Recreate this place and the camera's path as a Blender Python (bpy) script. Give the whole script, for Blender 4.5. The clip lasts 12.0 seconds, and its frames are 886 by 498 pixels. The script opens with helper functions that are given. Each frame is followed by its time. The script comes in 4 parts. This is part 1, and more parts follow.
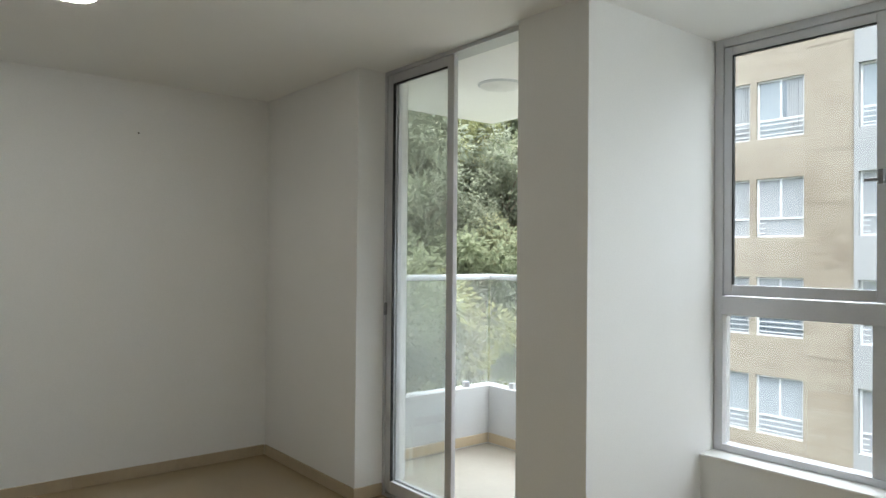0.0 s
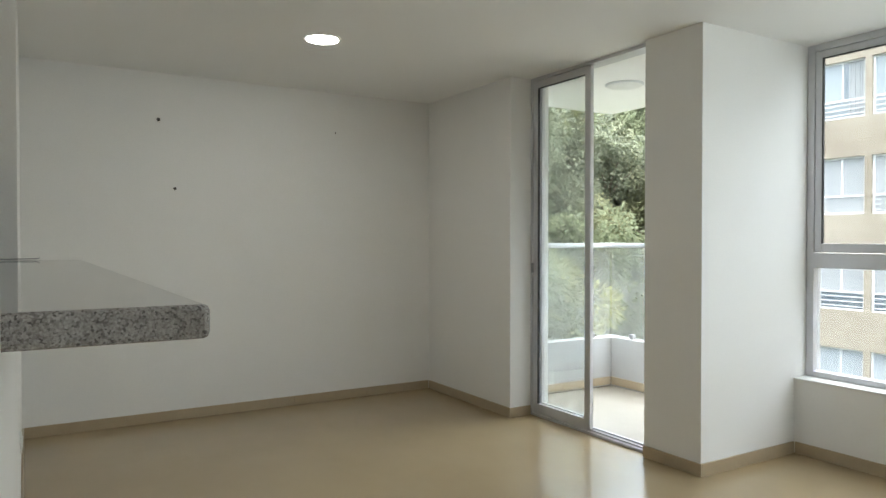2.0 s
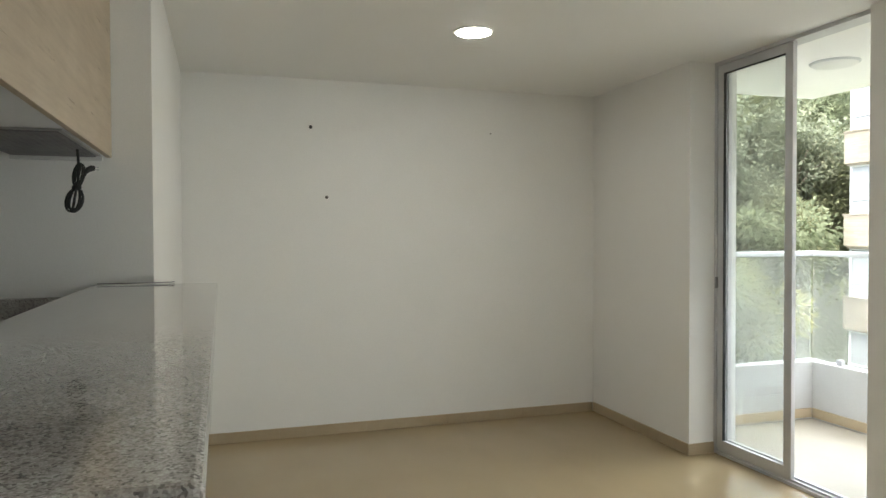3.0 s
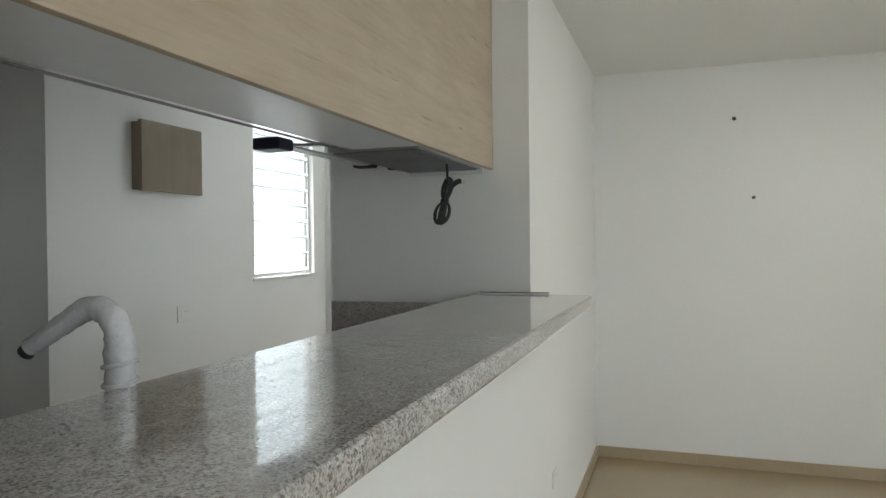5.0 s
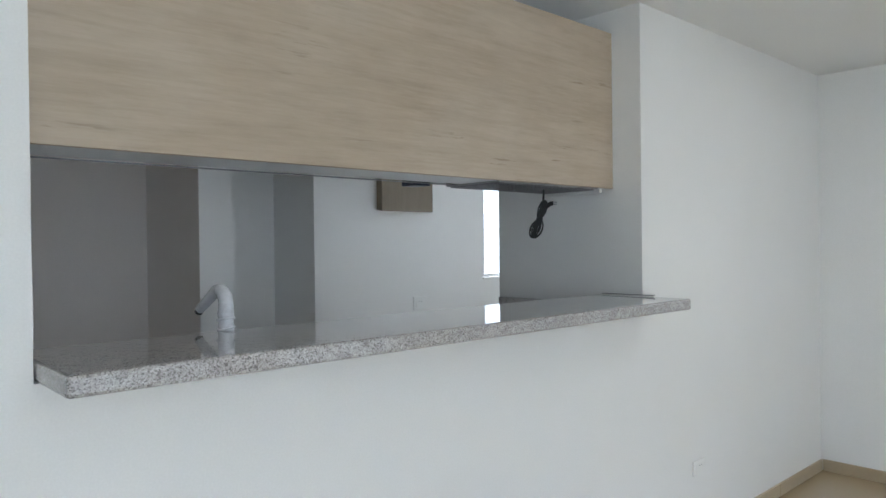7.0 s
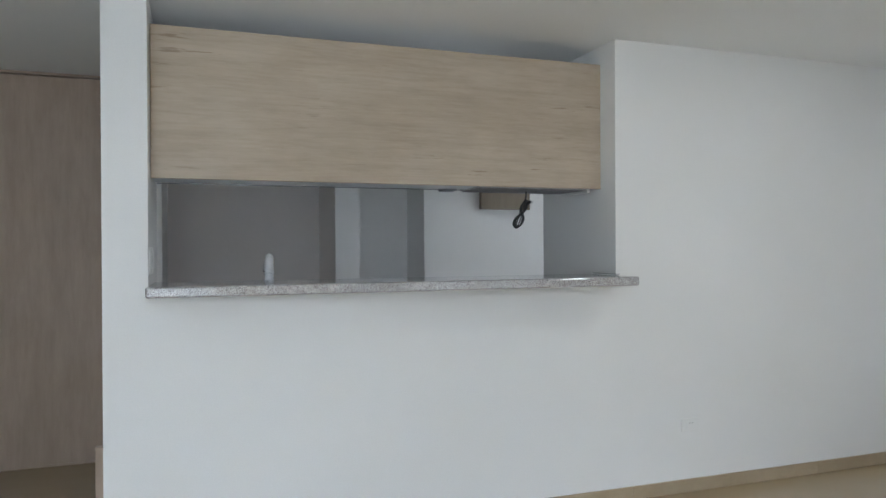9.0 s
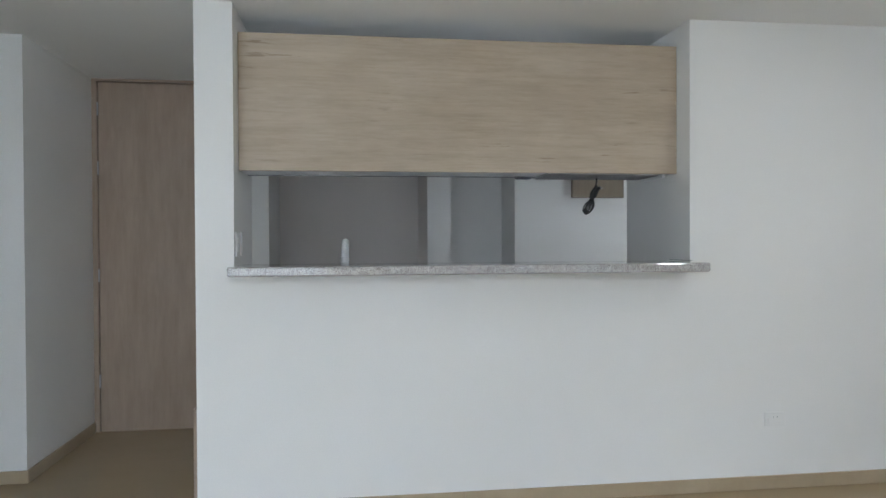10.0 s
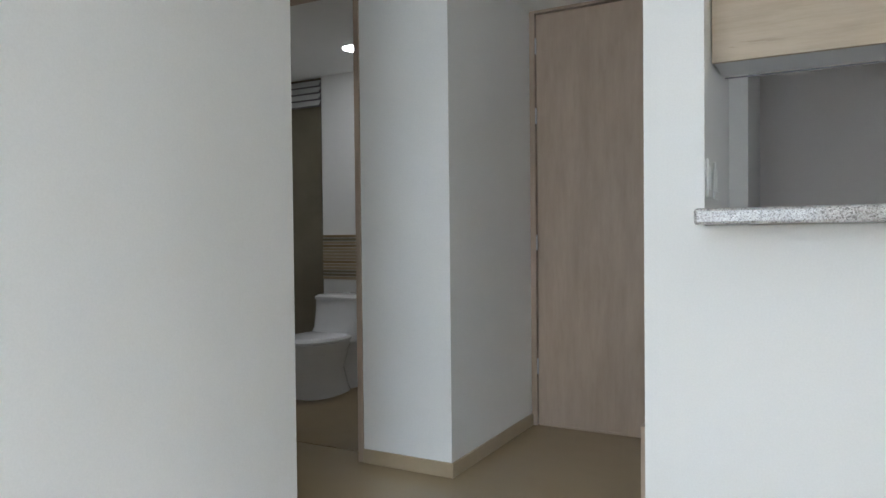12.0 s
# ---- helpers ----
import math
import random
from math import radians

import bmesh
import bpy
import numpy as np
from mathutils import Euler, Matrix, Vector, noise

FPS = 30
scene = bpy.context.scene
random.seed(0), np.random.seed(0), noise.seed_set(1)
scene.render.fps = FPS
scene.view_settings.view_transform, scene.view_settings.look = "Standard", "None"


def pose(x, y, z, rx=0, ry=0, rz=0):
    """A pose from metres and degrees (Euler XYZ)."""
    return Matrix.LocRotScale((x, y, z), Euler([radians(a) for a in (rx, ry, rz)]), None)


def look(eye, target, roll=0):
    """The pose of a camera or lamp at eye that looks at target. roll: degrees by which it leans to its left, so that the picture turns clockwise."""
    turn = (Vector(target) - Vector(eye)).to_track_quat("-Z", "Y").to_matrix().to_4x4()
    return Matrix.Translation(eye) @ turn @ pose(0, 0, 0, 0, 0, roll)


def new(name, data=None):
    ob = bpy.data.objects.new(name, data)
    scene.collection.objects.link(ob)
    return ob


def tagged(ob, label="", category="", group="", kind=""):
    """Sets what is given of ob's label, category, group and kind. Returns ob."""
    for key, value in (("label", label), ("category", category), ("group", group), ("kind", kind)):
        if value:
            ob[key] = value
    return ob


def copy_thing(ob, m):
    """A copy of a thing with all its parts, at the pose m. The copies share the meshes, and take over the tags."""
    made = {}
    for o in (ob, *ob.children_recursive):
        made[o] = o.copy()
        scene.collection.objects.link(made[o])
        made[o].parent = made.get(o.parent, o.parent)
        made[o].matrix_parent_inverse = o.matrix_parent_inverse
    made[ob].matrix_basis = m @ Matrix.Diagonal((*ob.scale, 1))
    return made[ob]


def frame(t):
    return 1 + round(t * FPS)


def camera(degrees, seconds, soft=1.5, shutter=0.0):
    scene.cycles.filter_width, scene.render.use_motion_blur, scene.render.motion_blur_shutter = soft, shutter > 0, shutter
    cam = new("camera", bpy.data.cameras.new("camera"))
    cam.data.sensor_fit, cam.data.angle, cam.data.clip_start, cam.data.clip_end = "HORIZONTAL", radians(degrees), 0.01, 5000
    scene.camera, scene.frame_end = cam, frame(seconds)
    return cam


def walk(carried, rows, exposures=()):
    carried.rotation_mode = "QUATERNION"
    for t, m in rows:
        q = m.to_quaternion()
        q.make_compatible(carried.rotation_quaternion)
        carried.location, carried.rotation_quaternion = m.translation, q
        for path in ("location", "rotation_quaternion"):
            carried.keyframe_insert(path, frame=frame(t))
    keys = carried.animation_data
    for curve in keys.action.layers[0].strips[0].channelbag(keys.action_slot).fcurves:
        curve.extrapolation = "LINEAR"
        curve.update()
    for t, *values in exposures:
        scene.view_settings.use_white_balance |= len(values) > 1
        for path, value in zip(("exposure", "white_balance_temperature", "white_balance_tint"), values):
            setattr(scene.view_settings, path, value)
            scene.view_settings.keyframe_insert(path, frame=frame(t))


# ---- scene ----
cam = camera(64.8, 12.0)
PATH = [
    (0, (-0.588, -0.905, 1.354), (0.971, -2.158, 1.375), 0.5),
    (0.1, (-0.74, -0.727, 1.357), (0.814, -1.985, 1.379), 0.46),
    (0.2, (-0.918, -0.52, 1.362), (0.631, -1.784, 1.383), 0.41),
    (0.3, (-1.086, -0.306, 1.361), (0.46, -1.574, 1.378), 0.34),
    (0.4, (-1.262, -0.117, 1.353), (0.285, -1.385, 1.361), 0.26),
    (0.5, (-1.447, -0.01, 1.295), (0.136, -1.232, 1.275), 0.0),
    (1, (-1.438, -0.009, 1.276), (0.178, -1.187, 1.254), 0.0),
    (1.5, (-1.39, -0.01, 1.263), (0.271, -1.124, 1.24), 0.1),
    (2, (-1.245, -0.023, 1.258), (0.47, -1.051, 1.23), 0.0),
    (2.5, (-1.058, -0.09, 1.277), (0.739, -0.966, 1.242), -0.1),
    (3, (-0.869, -0.234, 1.352), (1.036, -0.841, 1.312), -0.2),
    (3.2, (-0.806, -0.275, 1.358), (1.137, -0.748, 1.32), -0.4),
    (4.8, (-0.606, -0.5, 1.371), (1.321, 0.035, 1.348), -0.7),
    (5, (-0.611, -0.524, 1.372), (1.281, 0.126, 1.349), -0.6),
    (5.5, (-0.627, -0.587, 1.364), (1.149, 0.335, 1.347), -0.6),
    (6, (-0.694, -0.748, 1.374), (0.958, 0.38, 1.363), -0.7),
    (6.5, (-0.744, -1.074, 1.391), (0.778, 0.224, 1.38), -0.7),
    (7, (-0.691, -1.584, 1.402), (0.661, -0.11, 1.389), -0.7),
    (7.2, (-0.684, -1.785, 1.394), (0.603, -0.254, 1.384), -0.8),
    (8.8, (-0.223, -3.045, 1.349), (0.495, -1.178, 1.341), -0.4),
    (9, (-0.145, -3.132, 1.329), (0.509, -1.242, 1.322), -0.3),
    (9.5, (0.083, -3.296, 1.308), (0.539, -1.348, 1.29), -0.5),
    (10, (0.176, -3.341, 1.285), (0.442, -1.359, 1.263), -0.3),
    (10.5, (0.217, -3.312, 1.262), (0.292, -1.313, 1.236), -0.2),
    (11, (0.17, -3.163, 1.194), (0.002, -1.17, 1.165), -0.4),
    (11.5, (0.097, -2.789, 1.172), (-0.43, -0.86, 1.128), -0.6),
    (11.8, (0.04, -2.51, 1.14), (-0.706, -0.655, 1.096), -0.8),
    (12, (-0.051, -2.154, 1.114), (-1.007, -0.398, 1.074), -0.6),
]


walk(cam, [(t, look(eye, target, roll)) for t, eye, target, roll in PATH],
     exposures=[(0.0, 0.11, 6350, 6), (2.0, 0.36, 6420, 5), (3.0, 0.60, 6680, 5), (4.8, 0.72, 6350, 6), (6.0, 0.95, 5820, 7), (7.0, 0.90, 5720, 8), (9.5, 0.71, 5740, 9), (12.0, 1.07, 5850, 9)])

# ---- sky, sun and daylight ----
world = bpy.data.worlds.new("overcast_sky")
scene.world = world
world.use_nodes = True
wn = world.node_tree.nodes
sky = wn.new("ShaderNodeTexSky")
sky.sky_type = "NISHITA"
sky.sun_disc = False
sky.sun_elevation = radians(78)
sky.sun_rotation = radians(315)
sky.air_density, sky.dust_density, sky.ozone_density = 1.0, 4.0, 1.0
grey = wn.new("ShaderNodeHueSaturation")
grey.inputs["Saturation"].default_value = 0.4
world.node_tree.links.new(sky.outputs["Color"], grey.inputs["Color"])
world.node_tree.links.new(grey.outputs["Color"], wn["Background"].inputs["Color"])
wn["Background"].inputs["Strength"].default_value = 1.5

sun = new("sun", bpy.data.lights.new("sun", "SUN"))
sun.data.energy, sun.data.angle, sun.data.color = 4.8, radians(40), (1.0, 0.97, 0.92)
sun.matrix_world = look((-3, 3, 20), (0, 0, 0))


def daylight(name, eye, target, width, height, watts, colour=(1.0, 1.0, 1.0)):
    """Sky light that reaches an opening."""
    lamp = new(name, bpy.data.lights.new(name, "AREA"))
    lamp.data.shape, lamp.data.size, lamp.data.size_y = "RECTANGLE", width, height
    lamp.data.energy, lamp.data.color = watts, colour
    lamp.matrix_world = look(eye, target)
    return lamp


daylight("window_daylight", (-0.86, -3.995, 1.43), (-0.86, 0.0, 2.0), 1.6, 1.8, 16, (0.86, 0.95, 1.0))
daylight("balcony_daylight", (2.6, -7.5, 4.35), (2.2, -2.9, 0.4), 3.0, 1.5, 150, (0.90, 0.96, 1.0))
daylight("window_skylight", (-0.6, -4.75, 3.15), (-0.4, -3.1, 0.0), 2.0, 0.8, 22, (0.92, 0.97, 1.0))
daylight("laundry_daylight", (3.085, 1.95, 1.75), (2.7, 0.3, 1.6), 0.8, 1.25, 12.5, (0.95, 0.98, 1.0))


# ---- materials ----
def material(name, rough=0.5, metal=0.0):
    m = bpy.data.materials.new(name)
    m.use_nodes = True
    p = m.node_tree.nodes["Principled BSDF"]
    p.inputs["Roughness"].default_value = rough
    p.inputs["Metallic"].default_value = metal
    return m, m.node_tree.nodes, m.node_tree.links, p


def coords(n, l, scale=(1, 1, 1), rot=(0, 0, 0)):
    tc, mp = n.new("ShaderNodeTexCoord"), n.new("ShaderNodeMapping")
    mp.inputs["Scale"].default_value = scale
    mp.inputs["Rotation"].default_value = rot
    l.new(tc.outputs["Object"], mp.inputs["Vector"])
    return mp.outputs["Vector"]


def noise_tex(n, l, vec, scale, detail=4.0, rough=0.55):
    t = n.new("ShaderNodeTexNoise")
    t.inputs["Scale"].default_value, t.inputs["Detail"].default_value, t.inputs["Roughness"].default_value = scale, detail, rough
    l.new(vec, t.inputs["Vector"])
    return t.outputs["Fac"]


def ramp(n, l, fac, stops):
    r = n.new("ShaderNodeValToRGB")
    while len(r.color_ramp.elements) < len(stops):
        r.color_ramp.elements.new(0.5)
    for e, (pos, col) in zip(r.color_ramp.elements, stops):
        e.position, e.color = pos, (*col, 1)
    l.new(fac, r.inputs["Fac"])
    return r.outputs["Color"]


def mix(n, l, fac, a, b, mode="MIX"):
    x = n.new("ShaderNodeMix")
    x.data_type, x.blend_type = "RGBA", mode
    for sock, v in ((x.inputs["Factor"], fac), (x.inputs["A"], a), (x.inputs["B"], b)):
        if isinstance(v, (int, float)):
            sock.default_value = v
        elif isinstance(v, tuple):
            sock.default_value = (*v, 1)
        else:
            l.new(v, sock)
    return x.outputs["Result"]


def bump(n, l, p, height, strength=0.2, dist=0.002):
    b = n.new("ShaderNodeBump")
    b.inputs["Strength"].default_value, b.inputs["Distance"].default_value = strength, dist
    l.new(height, b.inputs["Height"])
    l.new(b.outputs["Normal"], p.inputs["Normal"])


def two_tone(name, a, b, scale, rough=0.5, metal=0.0, fine=60.0, bumpy=0.12, stretch=(1, 1, 1), dist=0.002):
    """A plain surface with broad blotches and a fine grain."""
    m, n, l, p = material(name, rough, metal)
    v = coords(n, l, stretch)
    big, small = noise_tex(n, l, v, scale, 3), noise_tex(n, l, v, fine, 2)
    c = ramp(n, l, big, [(0.3, a), (0.7, b)])
    g = ramp(n, l, small, [(0.3, (0.96, 0.96, 0.96)), (0.7, (1, 1, 1))])
    l.new(mix(n, l, 1.0, c, g, "MULTIPLY"), p.inputs["Base Color"])
    if bumpy:
        bump(n, l, p, small, bumpy, dist)
    return m


PAINT = two_tone("white_wall_paint", (0.865, 0.855, 0.83), (0.89, 0.88, 0.86), 1.3, 0.6, fine=180, bumpy=0.08)
CEIL = two_tone("white_ceiling_paint", (0.87, 0.865, 0.845), (0.89, 0.885, 0.865), 1.1, 0.75, fine=140, bumpy=0.1)
BASE = two_tone("beige_skirting_tile", (0.42, 0.33, 0.215), (0.48, 0.385, 0.26), 3.0, 0.35, fine=40, bumpy=0.03)
ALU = two_tone("brushed_aluminium", (0.58, 0.58, 0.60), (0.64, 0.64, 0.66), 4.0, 0.42, 0.55, fine=120, bumpy=0.03)
RUBBER = two_tone("black_rubber", (0.015, 0.015, 0.016), (0.03, 0.03, 0.03), 20, 0.6, fine=200, bumpy=0.05)
PLASTIC = two_tone("white_plastic", (0.74, 0.74, 0.72), (0.79, 0.79, 0.77), 9, 0.35, fine=150, bumpy=0.02)
MELAMINE = two_tone("pale_grey_melamine", (0.80, 0.81, 0.84), (0.84, 0.85, 0.87), 3, 0.28, fine=220, bumpy=0.03)
BALCONY_TILE = two_tone("pale_balcony_tile", (0.356, 0.323, 0.264), (0.389, 0.356, 0.297), 2.2, 0.5, fine=50, bumpy=0.03)
WHITE_RENDER = two_tone("white_outdoor_render", (0.480, 0.486, 0.486), (0.525, 0.525, 0.518), 2.0, 0.8, fine=90, bumpy=0.15)
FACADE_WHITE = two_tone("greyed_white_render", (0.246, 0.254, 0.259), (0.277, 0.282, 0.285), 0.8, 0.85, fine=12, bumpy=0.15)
CERAMIC = two_tone("white_ceramic", (0.76, 0.76, 0.76), (0.8, 0.8, 0.8), 5, 0.08, fine=100, bumpy=0.0)
STEEL = two_tone("steel", (0.42, 0.42, 0.43), (0.5, 0.5, 0.51), 12, 0.35, 0.8, fine=200, bumpy=0.04)
DARK_STEEL = two_tone("dark_steel_mesh", (0.24, 0.235, 0.245), (0.31, 0.305, 0.315), 12, 0.45, 0.6, fine=200, bumpy=0.04)
FILM = two_tone("wrapping_film", (0.62, 0.62, 0.64), (0.78, 0.78, 0.8), 30, 0.22, fine=90, bumpy=0.5, dist=0.004)
TILE_OLIVE = two_tone("olive_shower_tile", (0.20, 0.175, 0.12), (0.26, 0.23, 0.16), 3, 0.3, fine=40, bumpy=0.05)
BATH_FLOOR = two_tone("brown_bath_floor", (0.285, 0.215, 0.12), (0.335, 0.258, 0.150), 2.5, 0.4, fine=40, bumpy=0.03)
# Warm tint puts the brownish light from the hall into the recess walls.
NICHE = two_tone("warm_lit_recess_paint", (0.87, 0.815, 0.775), (0.89, 0.84, 0.80), 1.5, 0.6, fine=180, bumpy=0.06)
NAVY = two_tone("dark_blue_plastic", (0.020, 0.024, 0.05), (0.03, 0.035, 0.07), 14, 0.4, fine=160, bumpy=0.03)
HOLE = two_tone("dark_wall_plug", (0.05, 0.045, 0.04), (0.12, 0.11, 0.10), 60, 0.7, fine=200, bumpy=0.1)


def floor_material():
    m, n, l, p = material("beige_porcelain_floor", 0.22)
    v = coords(n, l)
    big, mid, small = noise_tex(n, l, v, 0.9, 4), noise_tex(n, l, coords(n, l, (1, 1.8, 1)), 1.6, 3), noise_tex(n, l, v, 70, 3)
    c = ramp(n, l, big, [(0.3, (0.325, 0.24, 0.13)), (0.7, (0.385, 0.295, 0.172))])
    c = mix(n, l, 0.35, c, ramp(n, l, mid, [(0.3, (0.36, 0.27, 0.155)), (0.7, (0.415, 0.32, 0.195))]))
    l.new(c, p.inputs["Base Color"])
    p.inputs["Coat Weight"].default_value = 0.4
    p.inputs["Coat Roughness"].default_value = 0.16
    return m


def granite_material():
    m, n, l, p = material("speckled_grey_granite", 0.1)
    v = coords(n, l)
    vo = n.new("ShaderNodeTexVoronoi")
    vo.inputs["Scale"].default_value = 340
    l.new(v, vo.inputs["Vector"])
    sep = n.new("ShaderNodeSeparateColor")
    l.new(vo.outputs["Color"], sep.inputs["Color"])
    cells = ramp(n, l, sep.outputs["Red"], [(0.0, (0.20, 0.19, 0.19)), (0.1, (0.31, 0.295, 0.29)), (0.28, (0.47, 0.445, 0.435)), (0.6, (0.60, 0.58, 0.57)), (1.0, (0.70, 0.69, 0.68))])
    grain = ramp(n, l, noise_tex(n, l, v, 380, 3, 0.6), [(0.36, (0.72, 0.70, 0.69)), (0.58, (1, 1, 1))])
    blot = ramp(n, l, noise_tex(n, l, v, 28, 4), [(0.38, (0.86, 0.84, 0.83)), (0.62, (1, 1, 1))])
    c = mix(n, l, 1.0, mix(n, l, 1.0, cells, grain, "MULTIPLY"), blot, "MULTIPLY")
    l.new(c, p.inputs["Base Color"])
    p.inputs["Coat Weight"].default_value = 0.6
    p.inputs["Coat Roughness"].default_value = 0.03
    return m


def wood_material(name, light, dark, axis, scale=1.0, rough=0.45, fissures=0.0, figure=0.9):
    """Laminate with its grain along x or z, broad mottling and a few short fissures."""
    m, n, l, p = material(name, rough)

    def grain(length, across):
        k = {"x": (length, across, across), "z": (across, across, length)}[axis]
        return coords(n, l, tuple(c * scale for c in k))

    warp = noise_tex(n, l, grain(0.8, 1.6), 1.5, 3)
    add = n.new("ShaderNodeVectorMath")
    add.operation = "MULTIPLY_ADD"
    l.new(warp, add.inputs[0])
    add.inputs[1].default_value = (0.5, 0.9, 0.9)
    l.new(grain(1.1, 7.0), add.inputs[2])
    broad = noise_tex(n, l, add.outputs[0], 1.3, 6, 0.62)
    streak = noise_tex(n, l, grain(2.2, 22.0), 1.6, 5, 0.68)
    fine = noise_tex(n, l, grain(4.0, 70.0), 2.0, 4, 0.6)
    cloud = noise_tex(n, l, grain(1.3, 2.6), 1.6, 5, 0.62)
    c = ramp(n, l, broad, [(0.30, dark), (0.68, light)])
    c = mix(n, l, figure, c, ramp(n, l, streak, [(0.30, (0.86, 0.84, 0.81)), (0.50, (0.97, 0.965, 0.96)), (0.68, (1.03, 1.03, 1.03))]), "MULTIPLY")
    c = mix(n, l, figure, c, ramp(n, l, fine, [(0.3, (0.94, 0.93, 0.92)), (0.62, (1, 1, 1))]), "MULTIPLY")
    c = mix(n, l, figure, c, ramp(n, l, cloud, [(0.3, (0.87, 0.845, 0.81)), (0.62, (1.0, 1.0, 1.0))]), "MULTIPLY")
    if fissures:
        crack = ramp(n, l, noise_tex(n, l, grain(2.2, 30.0), 1.0, 4, 0.7), [(0.345, (1, 1, 1)), (0.385, (0, 0, 0))])
        where = ramp(n, l, noise_tex(n, l, grain(1.5, 3.0), 1.3, 3, 0.6), [(0.50, (0, 0, 0)), (0.60, (1, 1, 1))])
        worn = mix(n, l, 1.0, crack, where, "MULTIPLY")
        dark_c = mix(n, l, fissures, c, (0.56, 0.50, 0.44), "MULTIPLY")
        c = mix(n, l, worn, c, dark_c, "MIX")
    l.new(c, p.inputs["Base Color"])
    bump(n, l, p, fine, 0.12, 0.001)
    return m


def glass_material(name="window_glass", rough=0.0, tint=(0.93, 0.95, 0.95)):
    m, n, l, p = material(name, rough)
    p.inputs["Base Color"].default_value = (*tint, 1)
    p.inputs["Transmission Weight"].default_value = 1.0
    p.inputs["IOR"].default_value = 1.45
    return m


def brick_material():
    m, n, l, p = material("buff_brickwork", 0.9)
    tc = n.new("ShaderNodeTexCoord")
    sep, com = n.new("ShaderNodeSeparateXYZ"), n.new("ShaderNodeCombineXYZ")
    l.new(tc.outputs["Object"], sep.inputs["Vector"])
    add = n.new("ShaderNodeMath")
    l.new(sep.outputs["X"], add.inputs[0])
    l.new(sep.outputs["Y"], add.inputs[1])
    l.new(add.outputs[0], com.inputs["X"])
    l.new(sep.outputs["Z"], com.inputs["Y"])
    b = n.new("ShaderNodeTexBrick")
    b.inputs["Scale"].default_value = 1.0
    b.inputs["Brick Width"].default_value, b.inputs["Row Height"].default_value, b.inputs["Mortar Size"].default_value = 0.29, 0.075, 0.008
    b.inputs["Color1"].default_value = (0.27, 0.238, 0.190, 1)
    b.inputs["Color2"].default_value = (0.31, 0.276, 0.225, 1)
    b.inputs["Mortar"].default_value = (0.262, 0.232, 0.188, 1)
    l.new(com.outputs["Vector"], b.inputs["Vector"])
    stain = ramp(n, l, noise_tex(n, l, tc.outputs["Object"], 0.45, 5), [(0.33, (0.76, 0.73, 0.70)), (0.6, (1, 1, 1))])
    streak = ramp(n, l, noise_tex(n, l, coords(n, l, (0.35, 0.35, 6)), 1.0, 4), [(0.35, (0.88, 0.86, 0.84)), (0.6, (1, 1, 1))])
    l.new(mix(n, l, 1.0, mix(n, l, 1.0, b.outputs["Color"], stain, "MULTIPLY"), streak, "MULTIPLY"), p.inputs["Base Color"])
    bump(n, l, p, b.outputs["Fac"], 0.4, 0.01)
    return m


def leaf_material(name, dark, light):
    m, n, l, p = material(name, 0.75)
    p.inputs["Specular IOR Level"].default_value = 0.12
    geo = n.new("ShaderNodeNewGeometry")
    c = ramp(n, l, geo.outputs["Random Per Island"], [(0.0, dark), (1.0, light)])
    info = n.new("ShaderNodeObjectInfo")
    tone = ramp(n, l, info.outputs["Random"], [(0.0, (0.86, 0.9, 0.92)), (0.5, (1, 1, 1)), (1.0, (1.12, 1.05, 0.8))])
    l.new(mix(n, l, 1.0, c, tone, "MULTIPLY"), p.inputs["Base Color"])
    tr, mx = n.new("ShaderNodeBsdfTranslucent"), n.new("ShaderNodeMixShader")
    l.new(p.inputs["Base Color"].links[0].from_socket, tr.inputs["Color"])
    mx.inputs["Fac"].default_value = 0.68
    l.new(p.outputs["BSDF"], mx.inputs[1])
    l.new(tr.outputs["BSDF"], mx.inputs[2])
    l.new(mx.outputs["Shader"], n["Material Output"].inputs["Surface"])
    return m


FLOOR = floor_material()
GRANITE = granite_material()
OAK = wood_material("pale_oak_laminate", (0.593, 0.497, 0.384), (0.508, 0.418, 0.311), "x", 1.0, 0.5, 0.75)
DOOR_WOOD = wood_material("brown_oak_veneer", (0.490, 0.382, 0.296), (0.422, 0.325, 0.245), "z", 1.6, 0.5, figure=0.45)
BOX_WOOD = wood_material("walnut_laminate", (0.285, 0.235, 0.17), (0.235, 0.19, 0.135), "z", 1.4, 0.5, figure=0.5)
GLASS = glass_material()
# Grey tint only dims the bright outdoors; shadowless panes let daylight in undimmed.
WINDOW_GLASS = glass_material("view_dimming_window_glass", 0.0, (0.645, 0.66, 0.66))
HAZY_GLASS = glass_material("dusty_glass", 0.0, (0.95, 0.97, 0.96))
hz = HAZY_GLASS.node_tree
dust, blend = hz.nodes.new("ShaderNodeBsdfDiffuse"), hz.nodes.new("ShaderNodeMixShader")
dust.inputs["Color"].default_value = (0.72, 0.74, 0.72, 1)
film = hz.nodes.new("ShaderNodeMapRange")
film.inputs["From Min"].default_value, film.inputs["From Max"].default_value = 0.35, 0.7
film.inputs["To Min"].default_value, film.inputs["To Max"].default_value = 0.06, 0.15
hz.links.new(noise_tex(hz.nodes, hz.links, coords(hz.nodes, hz.links), 2.2, 5, 0.6), film.inputs["Value"])
hz.links.new(film.outputs["Result"], blend.inputs["Fac"])
hz.links.new(hz.nodes["Principled BSDF"].outputs["BSDF"], blend.inputs[1])
hz.links.new(dust.outputs["BSDF"], blend.inputs[2])
